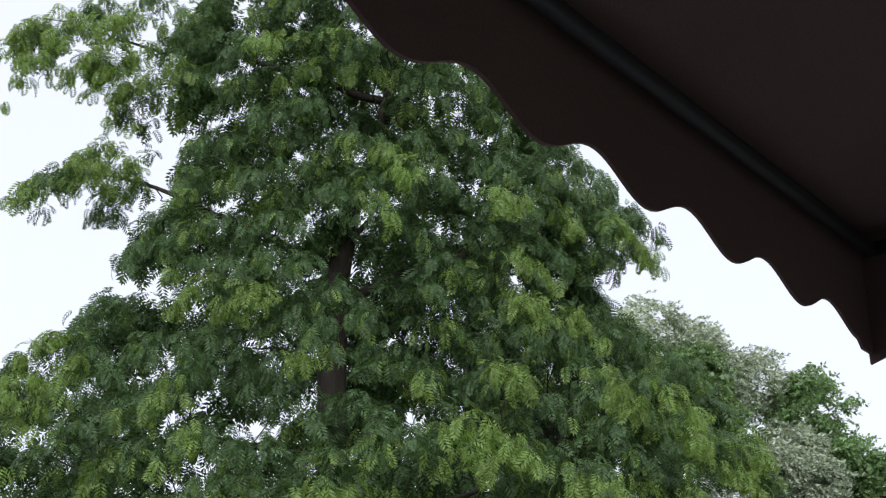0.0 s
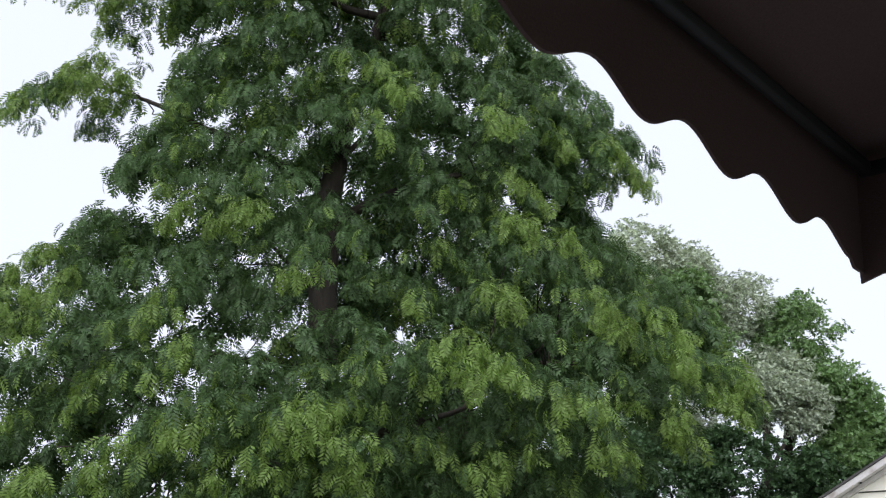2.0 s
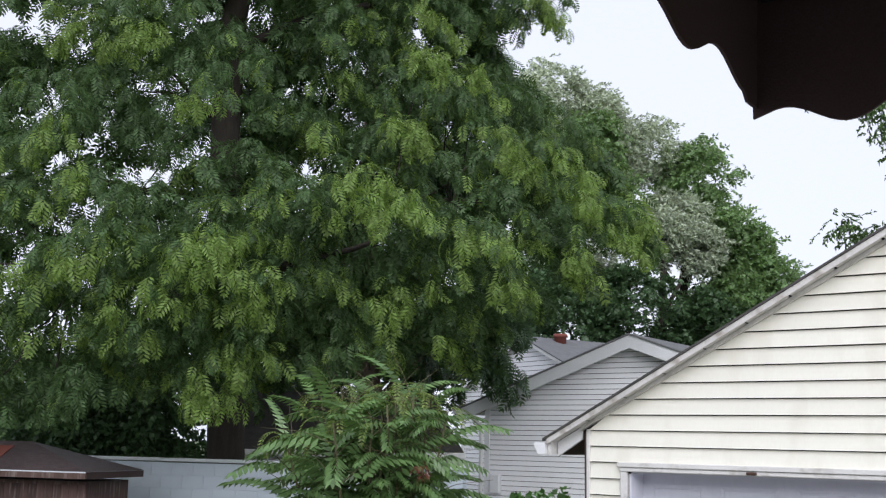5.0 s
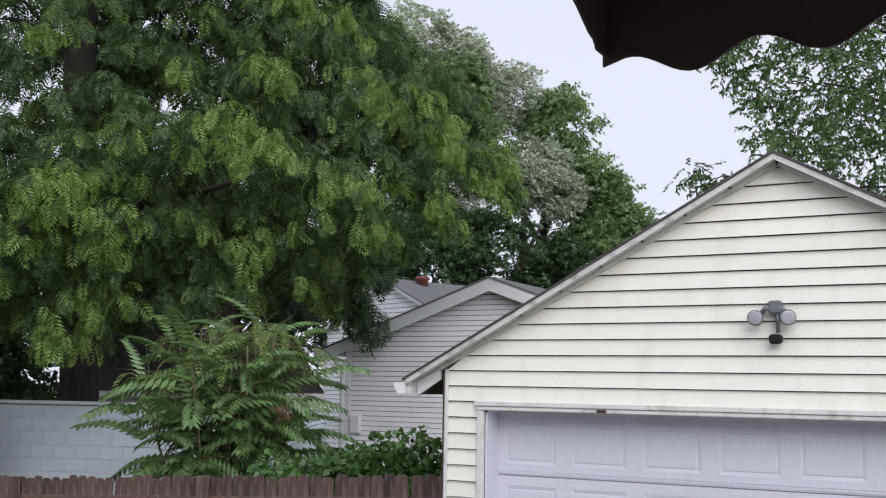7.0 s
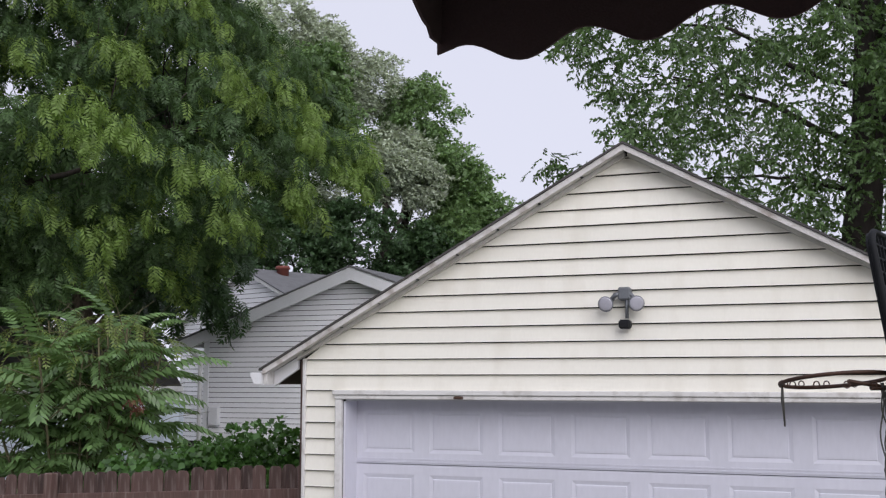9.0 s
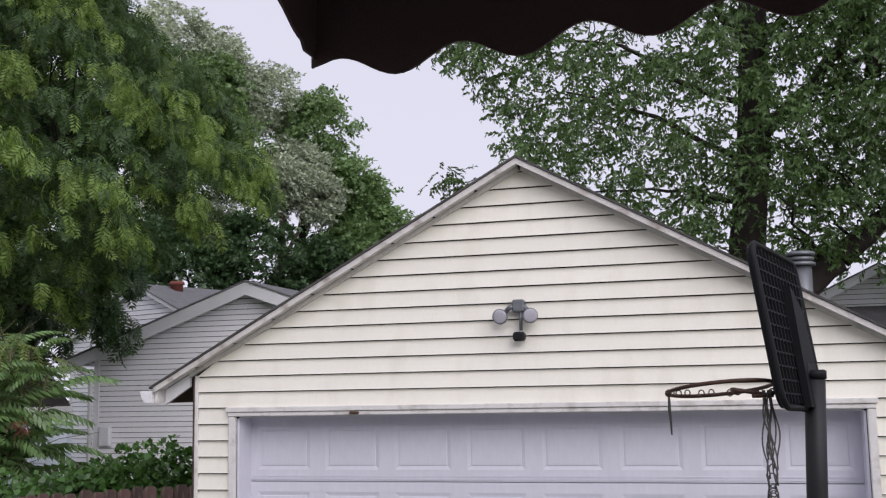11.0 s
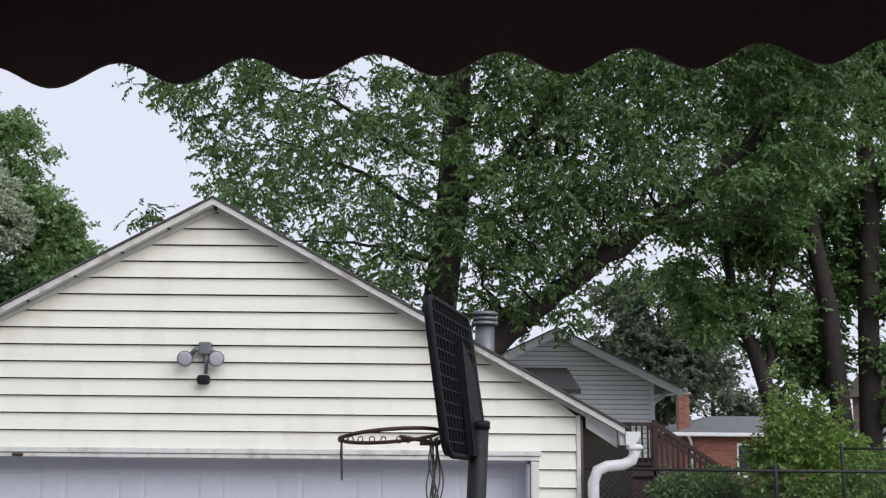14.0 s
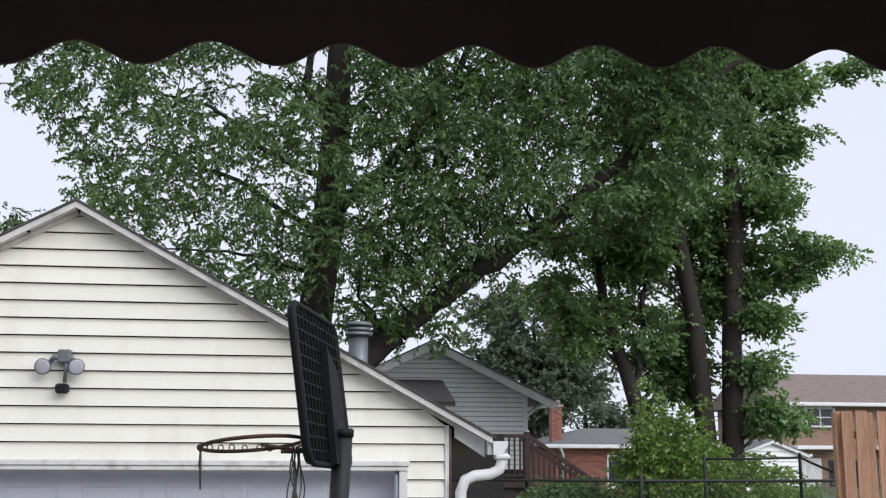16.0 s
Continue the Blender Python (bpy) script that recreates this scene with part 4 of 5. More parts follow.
def picket_fence(name, label, a, b, top_a, top_b, high, width, gap, material, seed, posts=2.2, dog=True, jitter=0.012, front=False):
    """Upright boards on two rails between a and b; the top follows the ground."""
    a, b = Vector((*a, 0)), Vector((*b, 0))
    d = (b - a).normalized()
    ang = math.atan2(d.y, d.x)
    L = (b - a).length
    f = thing(name, a.x, a.y, 0, label, "fence", rz=math.degrees(ang))
    r = np.random.default_rng(seed)
    n = int(L / (width + gap))
    meshes = []
    for i in range(n):
        x = (i + 0.5) * (width + gap)
        top = top_a + (top_b - top_a) * x / L + r.uniform(-jitter, jitter)
        at = pose(x, 0, top - high, r.uniform(-0.6, 0.6), r.uniform(-0.8, 0.8), r.uniform(-2, 2))
        if len(meshes) < 5:
            ob = part("picket", picket(width * r.uniform(0.96, 1.0), high, dog), material, f, at=at)
            meshes.append(ob.data)
        else:
            ob = new("picket", meshes[int(r.integers(5))])
            ob.matrix_basis, ob.parent = at, f
    tilt = math.atan2(top_b - top_a, L)
    for dz in (0.25, high - 0.24):
        part("rail", box(bmn(), (0, -0.05 if front else 0.012, -0.045), (L, -0.014 if front else 0.05, 0.045), bevel=0.006), material, f, at=pose(0, 0, top_a - high + dz, 0, -math.degrees(tilt), 0))
    k = max(1, int(L / posts))
    for i in range(k + 1):
        x = L * i / k
        top = top_a + (top_b - top_a) * x / L
        part("post", box(bmn(), (x - 0.05, -0.15 if front else 0.052, top - high - 0.1), (x + 0.05, -0.052 if front else 0.15, top + 0.01), bevel=0.008), material, f)
    return f


picket_fence("picket_fence", "weathered red-brown dog-eared wooden picket fence", (-11.6, 0.75), (-2.98, 0.45), 1.06, 1.56, 1.5, 0.135, 0.006, M_CEDAR, 3, posts=2.6, jitter=0.02, front=True)
picket_fence("tall_picket_fence", "taller red-brown picket fence before the shed", (-14.6, -0.1), (-10.25, 1.3), 1.38, 1.44, 1.75, 0.135, 0.004, M_REDCEDAR, 8)
picket_fence("board_fence", "new orange cedar board fence", (7.47, 3.0), (11.2, 2.6), 2.75, 2.77, 2.15, 0.125, 0.003, M_NEWCEDAR, 9, dog=False, jitter=0.02)


def build_shed():
    s = thing("garden_shed", -13.45, 1.7, -0.45, "low dark brown wooden shed with a weathered hipped roof", "shed", rz=20)
    part("wall", box(bmn(), (-1.6, -0.6, 0), (1.55, 0.5, 2.15)), M_CEDAR, s)
    for i in range(23):
        x = -1.6 + i * 0.137
        part("plank", box(bmn(), (x + 0.003, -0.618, 0.05), (x + 0.134, -0.601, 2.1)), M_CEDAR, s)
    bm = bmn()
    v = [bm.verts.new(p) for p in ((-1.9, -0.95, 2.3), (1.78, -0.95, 2.3), (1.78, 0.55, 2.3), (-1.9, 0.55, 2.3), (-0.9, -0.2, 2.7), (0.3, -0.2, 2.7))]
    for q in ((0, 1, 5, 4), (1, 2, 5), (2, 3, 4, 5), (3, 0, 4), (3, 2, 1, 0)):
        bm.faces.new([v[i] for i in q])
    part("roof", bm, M_SHEDROOF, s, "weathered brown hipped roof")
    part("fascia", box(bmn(), (-1.87, -0.985, 2.20), (1.77, -0.955, 2.295)), M_CEDAR, s)
    part("drip_edge", box(bmn(), (-1.88, -0.992, 2.283), (1.775, -0.9855, 2.298)), M_CAP, s, "pale metal drip edge")
    bm = prism(bmn(), [(0.55, 2.2), (0.55, 2.295), (-0.95, 2.295), (-0.95, 2.2)], "x", 1.735, 1.77)
    part("side_fascia", bm, M_DECK, s)
    bm = prism(bmn(), [(-0.75, 2.415), (-0.35, 2.628), (-0.35, 2.636), (-0.75, 2.423)], "x", -0.9, 0.1)
    part("rust_patch", bm, M_RED, s, "rusty sheet patch")


build_shed()


def chain_fence(name, label, pts, high):
    f = thing(name, *pts[0][:2], 0, label, "fence")
    o = Vector((*pts[0][:2], 0))
    for a, b in zip(pts, pts[1:]):
        a, b = Vector(a) - o, Vector(b) - o
        part("top_rail", tube(bmn(), [a, a.lerp(b, 0.5) - Vector((0, 0, 0.01)), b], 0.02, 8), M_POLE, f)
        L = (b - a).length
        k = max(1, round(L / 2.4))
        for i in range(k + 1):
            p = a.lerp(b, i / k)
            part("post", tube(bmn(), [p - Vector((0, 0, high + 0.2)), p + Vector((0, 0, 0.05)), p + Vector((0, 0, 0.08))], [0.028, 0.028, 0.012], 8), M_POLE, f)
        bm = bmn()
        n = int(L / 0.075)
        for i in range(-int(high / 0.075), n):
            for s in (0, 1):
                x0, x1 = i * 0.075, i * 0.075 + high
                t0, t1 = max(0, -x0 / high), min(1, (L - x0) / high)
                if t1 <= t0:
                    continue
                p, q = (a.lerp(b, (x0 + high * t) / L) for t in (t0, t1))
                z0, z1 = (t0, t1) if s else (1 - t0, 1 - t1)
                tube(bm, [p - Vector((0, 0, high * z0)), q - Vector((0, 0, high * z1))], 0.0009, 3, cap=False)
        part("wire_mesh", bm, M_METAL, f)


chain_fence("chain_link_fence", "dark chain-link fence with a round top rail", [(3.3, 6.2, 1.95), (9.02, 6.0, 1.95)], 1.1)
chain_fence("chain_link_fence", "dark chain-link fence running up the bank", [(8.15, 9.1, 2.22), (9.74, 9.0, 2.25), (9.06, 6.1, 2.0)], 1.3)


def build_cables():
    for x0, z0, x1, z1, y in ((15.0, 4.4, 37.0, 6.7, 44.0), (14.4, 4.0, 37.0, 6.5, 44.05), (-20.5, 10.0, -13.6, 9.6, 33.9)):
        bm = tube(bmn(), [(x0 + (x1 - x0) * t, y, z0 + (z1 - z0) * t - 0.8 * math.sin(math.pi * t)) for t in np.linspace(0, 1, 9)], 0.018, 5)
        tagged(part("overhead_cable", bm, M_CABLE), "thin dark overhead power cable", "cable", group="overhead cables")


build_cables()


# ---- trees and plants ----
WALNUT = arc_frond(6, 0.38, 0.125, 0.039, 1.35, 0.3, 0.5)
HANGING = spray_template(10, 0.34, 0.125, 0.055, 0.55, 2)
SILVER = spray_template(12, 0.5, 0.17, 0.085, 0.15, 5)
MAPLE = spray_template(9, 0.4, 0.13, 0.10, 0.35, 3)
FAR = spray_template(11, 0.5, 0.17, 0.11, 0.25, 4)


def walnut():
    x, y = -13.0, 5.2
    right, front = np.array((0.678, 0.734, 0)), np.array((0.734, -0.678, 0))
    base, far = np.array((x, y, 0)), 19.9

    def at(q, f, z):
        """A place in the crown: q across, f forward, its height told in the plane of the trunk."""
        k = 1 - f / far
        return base + right * q * k + front * f + np.array((0, 0, 2.34 + (z - 2.34) * k))
    left_z, left_q = (2, 7.6, 8.9, 9.9, 10.8, 12.4, 13.6, 14.2, 17, 20), (-9, -7.4, -5.6, -4.9, -4.8, -3.7, -3.6, -4.3, -4.0, -1.6)
    right_z, right_q = (2.2, 3.4, 4.4, 5.5, 6.2, 6.8, 8.1, 9.3, 10.0, 10.8, 11.6, 12.8, 13.8, 16, 18, 20), (0.0, 4.2, 5.5, 7.0, 8.4, 8.6, 7.8, 6.5, 5.5, 5.2, 6.0, 5.4, 4.7, 4.2, 3.2, 1.4)
    foot_q, foot_z = (-9, -0.5, 0.5, 1.7, 2.8, 4.3, 5.0, 7.0, 8.5), (2.7, 2.8, 3.1, 3.7, 4.0, 3.8, 4.5, 5.6, 6.2)
    # windows of sky and bare wood between the boughs
    gaps = np.array([(-2.7, 14.3, 0.3), (-0.1, 11.7, 0.35), (1.5, 13.9, 0.2), (-2.5, 10.5, 0.3), (-1.2, 11.0, 0.35), (0.4, 10.3, 0.15), (-0.4, 8.1, 0.25), (-0.1, 9.0, 0.25), (-4.0, 10.1, 0.3), (-3.3, 7.1, 0.1), (-2.2, 11.8, 0.2), (0.3, 12.2, 0.1)])

    def inside(margin, share):
        def keep(q, z):
            if not np.interp(z, left_z, left_q) + margin < q < np.interp(z, right_z, right_q) - margin:
                return False
            if z < np.interp(q, foot_q, foot_z) + margin:
                return False
            return not np.any((gaps[:, 0] - q) ** 2 + (gaps[:, 1] - z) ** 2 < (0.75 * gaps[:, 2] + share) ** 2)
        return keep

    def depth(q, z):
        mid = 0.5 * (np.interp(z, left_z, left_q) + np.interp(z, right_z, right_q))
        half = 0.5 * (np.interp(z, right_z, right_q) - np.interp(z, left_z, left_q))
        return 0.62 * half * math.sqrt(max(0.05, 1 - ((q - mid) / half) ** 2))
    # fresh bright boughs that stand out in front
    show = [(1.2, 12.8), (3.8, 9.8), (4.6, 9.6), (3.3, 8.5), (3.6, 10.9), (2.5, 6.9), (3.5, 6.9), (-1.9, 9.9), (-2.9, 9.9), (-0.5, 6.1), (-5.2, 12.8), (-5.9, 12.2), (5.6, 11.6), (5.9, 11.3), (-5.9, 15.7), (-6.6, 15.8), (-5.0, 15.9), (-1.8, 15.8), (3.4, 12.3), (6.6, 8.0),
            (5.1, 8.4), (4.9, 6.6), (3.0, 5.2), (0.0, 5.8), (-1.4, 5.3), (0.6, 5.2), (0.4, 4.2), (-2.5, 5.9), (5.7, 7.9), (6.7, 6.1), (7.8, 7.1), (5.2, 5.8), (-3.8, 5.0), (-0.2, 3.6), (2.6, 7.4), (6.7, 7.4), (7.7, 6.6), (-4.9, 14.8), (-5.6, 8.7), (-6.0, 8.0), (-4.5, 12.3), (-4.2, 15.3), (-6.4, 14.9), (-5.6, 14.8),
            (-4.6, 14.3), (-5.2, 15.3), (-3.9, 14.8), (-6.9, 15.4), (-6.1, 11.9), (-5.0, 12.4)]
    tips = [at(q, depth(q, z) + 0.35, z) for q, z in show]
    bright = len(tips)
    side = [(5.0, 12.2), (5.6, 12.2), (5.2, 11.3), (6.0, 11.8), (5.2, 12.8), (4.6, 13.3), (4.4, 12.6), (-4.6, 11.8), (-5.6, 12.3), (-4.4, 13.9), (-6.2, 15.5), (-5.6, 16.2), (-4.6, 16.4), (-3.6, 15.6), (4.6, 10.6), (4.9, 10.2), (5.0, 9.6), (4.4, 11.0), (5.3, 9.2), (5.9, 8.8)]
    tips += [at(q, r0, z) for (q, z), r0 in zip(side, (0.2, -0.3, 0.5, 0.0, 0.3, -0.2, 0.6, 0.1, -0.4, 0.3, 0.2, -0.2, 0.4, 0.0, 0.5, 0.2, 0.6, -0.2, 0.4, 0.3))]
    for q, f, z in spaced(5000, (-9, 0.7, 2.2), (8.7, 1.05, 20), 0.66, inside(0.42, 0.26), 21):
        if noise.noise((q * 0.55, 3.1, z * 0.75)) > -0.22:
            tips.append(at(q, depth(q, z) * f, z))
    front_count = len(tips)
    for q, f, z in spaced(3000, (-9, -0.5, 2.2), (8.7, 0.35, 20), 0.78, inside(0.55, 0.26), 22):
        tips.append(at(q, depth(q, z) * f * 1.2, z))
    for q, f, z in spaced(2500, (-8.2, -1.1, 2.6), (8.7, -0.6, 20), 0.9, inside(0.7, 0.3), 23):
        tips.append(at(q, depth(q, z) * f * 1.2, z))
    tips = np.array(tips)
    axis = np.array((x + 0.1, y, 0))
    r = np.random.default_rng(24)
    out = (tips - axis) * np.array((1, 1, 0)) + front * 0.8 + r.normal(0, 0.5, (len(tips), 3)) * np.array((1, 1, 0))
    out /= np.linalg.norm(out, axis=1)[:, None]
    reach = r.uniform(0.75, 1.25, len(tips))
    reach[:bright] *= 1.05

    def stem(q, z):
        return tuple(base + right * q + np.array((0, 0, z)))
    trunk = [stem(0.3, -0.3), stem(0.1, 4), stem(-0.15, 8.2), stem(-0.1, 10.2), stem(0.1, 11.6), stem(0.5, 12.7), stem(0.85, 14.6), stem(0.95, 17), stem(0.9, 19.6)]
    limbs = ((stem(-0.15, 10.2), stem(-2.1, 11.25), 0.13, 0.07, 0.02), (stem(-2.1, 11.25), stem(-5.6, 12.3), 0.07, 0.02, 0.05), (stem(0, 10.6), stem(0.9, 12.2), 0.07, 0.03, 0), (stem(0.85, 14.2), stem(-5.6, 15.2), 0.1, 0.02, 0.05), (stem(0, 9.6), stem(5.6, 11.4), 0.11, 0.03, 0.06),
             (stem(-0.1, 6.6), stem(-4.2, 6.8), 0.1, 0.03, 0.02), (stem(0, 6), tuple(at(6.6, 1, 7.2)), 0.13, 0.03, 0.04), (stem(0.1, 4.8), tuple(at(3.2, 3, 6.2)), 0.11, 0.03, 0.03), (stem(0.5, 12.5), stem(1.3, 15.5), 0.06, 0.02, 0), (stem(0.05, 4.5), tuple(at(-3, 3, 5.2)), 0.1, 0.03, 0.03), (stem(-0.05, 11.9), stem(-0.5, 12.4), 0.05, 0.03, 0), (stem(0.05, 3.5), tuple(at(0.4, 3, 4.6)), 0.1, 0.03, 0.03))
    root = thing("walnut_tree", *trunk[0], label="tall dense walnut tree with drooping feathery leaves", category="tree")
    stem_work(trunk, [0.36, 0.31, 0.27, 0.24, 0.2, 0.15, 0.11, 0.07, 0.03], limbs, tips, root, M_BARK, 110)
    off = np.array(trunk[0])
    tip, who, (template, *turns) = bough_leaves(tips - off, out, reach, 14, 6, WALNUT, (0.7, 1.1), 25)
    # the shaded boughs inside carry larger leaves
    turns[-1] *= np.where(np.arange(len(tips)) < front_count, 0.9, 1.42)[who]
    fresh = np.where(np.arange(len(tips)) < bright, 0.28, 1.0) + r.normal(0, 0.2, len(tips))
    young = tip > fresh[who]
    raw_mesh("crown", *scatter(template, *(a[~young] for a in turns)), M_LEAF, root)
    raw_mesh("young_growth", *scatter(template, *(a[young] for a in turns)), M_LEAFY, root, "lighter yellow-green new leaves")


def second_walnut():
    x, y = -14.4, 11.1
    trunk = [(x, y, -0.2), (x + 0.05, y, 3), (x, y, 6), (x - 0.3, y, 9), (x, y, 14)]
    c = crown_points(60, x, y, 5.4, 13, lambda t: 4.2 * math.sin(math.pi * (0.2 + 0.7 * t)) ** 0.5, 31, inner=0.3)
    # low dark sprays that hang before the far house
    r = np.random.default_rng(32)
    low = np.stack([x + r.uniform(-3.0, 1.3, 34), y + r.uniform(-1.0, 1.5, 34), r.uniform(4.2, 6.4, 34)], 1)
    c = np.concatenate([c, low, np.array([(-11.5, 11.0, 4.5), (-11.1, 11.1, 4.4), (-11.8, 11.0, 4.7), (-11.3, 10.8, 4.3)])])
    out = (c - np.array((x, y, 0))) * np.array((1, 1, 0)) + 0.01
    out /= np.linalg.norm(out, axis=1)[:, None]
    root = thing("walnut_tree", *trunk[0], label="shaded walnut tree with a bare brown trunk behind the wall", category="tree")
    stem_work(trunk, [0.26, 0.22, 0.2, 0.15, 0.05], (), c, root, M_BARKL, 40)
    tip, who, turns = bough_leaves(c - np.array(trunk[0]), out, r.uniform(1.0, 1.6, len(c)), 11, 6, WALNUT, (1.0, 1.5), 33)
    raw_mesh("crown", *scatter(*turns), M_LEAFD, root)


def lobed_tree(name, label, trunk, lobes, gap, per, radius, template, material, seed, size=(0.8, 1.2), pitch=-0.1, lean=None, group="far trees"):
    """A far tree whose crown is a few big lobes of loose leaf sprays over their shells."""
    r = np.random.default_rng(seed)
    c = []
    for x, y, z, w, h in lobes:
        n = int(9.0 * w * h / (gap * gap))
        d = r.normal(size=(n, 3))
        d /= np.linalg.norm(d, axis=1)[:, None]
        q = np.array((x, y, z)) + d * np.array((w, w, h)) * (r.uniform(0.72, 1.0, n) * (1 + 0.12 * np.sin(5 * d[:, 0] + 4 * d[:, 2] + seed)))[:, None]
        c += list(q[d[:, 1] < 0.55])
    c = np.array(c)
    root = thing(name, *trunk[0], label=label, category="tree", group=group)
    hub = [(tuple(Vector(trunk[1]).lerp(Vector(trunk[-1]), 0.3)), (x, y, z), 0.12, 0.04, 0.03) for x, y, z, w, h in lobes]
    stem_work(trunk, list(np.linspace(0.4, 0.06, len(trunk))), hub, c, root, M_BARK, 24)
    raw_mesh("crown", *scatter(*cloud_leaves(c - np.array(trunk[0]), radius, per, template, size, pitch, seed + 1, lean=lean)), material, root)


def far_trees():
    lobed_tree("silver_maple", "tall silver maple with pale wind-turned leaves", [(-20.8, 30.5, -0.3), (-20.8, 30.5, 7), (-20.6, 30.5, 13), (-20.3, 30.4, 17)],
               ((-21.0, 30.2, 16.6, 2.0, 1.7), (-19.3, 30.8, 15.6, 1.5, 1.8), (-19.9, 31.0, 13.9, 2.6, 1.8), (-17.3, 31.9, 14.6, 1.4, 1.2), (-20.2, 30.6, 10.6, 2.2, 2.6)), 0.62, 19, 0.55, SILVER, M_LEAFS, 41, pitch=-0.25, lean=0.5)
    lobed_tree("silver_maple", "small silver maple with pale leaves among darker trees", [(-16.2, 31.2, -0.3), (-16.2, 31.2, 5), (-16.0, 31.3, 11.4)],
               ((-16.0, 31.5, 11.0, 1.45, 1.5), (-15.0, 31.9, 10.4, 0.9, 0.9)), 0.5, 24, 0.5, SILVER, M_LEAFS, 44, pitch=-0.25, lean=0.5)
    lobed_tree("ash_tree", "mid-green tree with feathery sprays between pale maples", [(-16.2, 33.2, -0.3), (-16.2, 33.2, 6), (-15.8, 33.2, 13)],
               ((-15.4, 33.0, 13.4, 1.4, 1.4), (-15.0, 33.4, 11.6, 1.2, 1.4), (-18.5, 29.6, 14.2, 1.2, 1.5), (-17.9, 29.6, 12.4, 1.2, 1.5)), 0.6, 26, 0.55, FAR, M_LEAFM, 47, pitch=-0.5)
    lobed_tree("oak_tree", "rounded dark green tree behind the houses", [(-13.4, 35.0, -0.3), (-13.4, 35.0, 5), (-13.3, 35.0, 11)],
               ((-13.9, 34.4, 10.3, 1.1, 1.9), (-12.9, 34.8, 9.0, 1.1, 1.5), (-14.0, 34.6, 7.6, 2.4, 1.8)), 0.6, 26, 0.55, FAR, M_LEAFM, 42)
    lobed_tree("oak_tree", "low dark green tree behind the houses", [(-17.8, 29.0, -0.3), (-17.8, 29.0, 3), (-17.8, 29.0, 7)],
               ((-19.6, 29.6, 7.2, 2.4, 2.2), (-16.8, 30.6, 7.6, 2.2, 1.7), (-14.4, 32.6, 7.2, 1.9, 1.4)), 0.7, 28, 0.6, FAR, M_LEAFD, 43)
    lobed_tree("oak_tree", "dark green thicket beyond the block wall", [(-21.5, 15.5, -0.3), (-21.5, 15.5, 2), (-21.5, 15.5, 5.5)],
               ((-23.5, 13.6, 3.6, 3.0, 2.8), (-19.8, 17.0, 4.2, 3.0, 2.6)), 0.75, 18, 0.65, FAR, M_LEAFD, 46)
    # these two far trees carry their haze in the leaf colour
    lobed_tree("far_tree", "tree beyond the brick house, distance haze put into its grey-green leaf colour", [(10.2, 33.0, 0.3), (10.2, 33.0, 3), (10.2, 33.0, 7.5)],
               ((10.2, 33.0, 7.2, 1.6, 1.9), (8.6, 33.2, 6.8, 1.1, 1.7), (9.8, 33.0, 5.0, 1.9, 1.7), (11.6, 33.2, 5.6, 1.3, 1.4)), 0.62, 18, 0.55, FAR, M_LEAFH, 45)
    lobed_tree("far_tree", "low tree beside the brick house, haze put into its grey-green leaf colour", [(15.2, 45.0, 0), (15.2, 45.0, 2), (15.2, 45.0, 4.6)],
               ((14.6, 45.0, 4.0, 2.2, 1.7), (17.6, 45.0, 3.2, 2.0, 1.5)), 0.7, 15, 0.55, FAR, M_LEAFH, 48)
    for i in range(5):
        x, y = 20 + i * 7.5, 62 + 5 * math.sin(i * 2.1)
        lobed_tree("far_tree", "distant green tree on the skyline", [(x, y, -0.4), (x, y, 1), (x, y, 3)],
                   ((x, y, 1.6, 3.6, 1.4 + 0.5 * math.sin(i * 1.7)), (x + 3.4, y, 1.2, 2.6, 1.2)), 1.0, 14, 0.8, FAR, M_LEAFM, 50 + i)


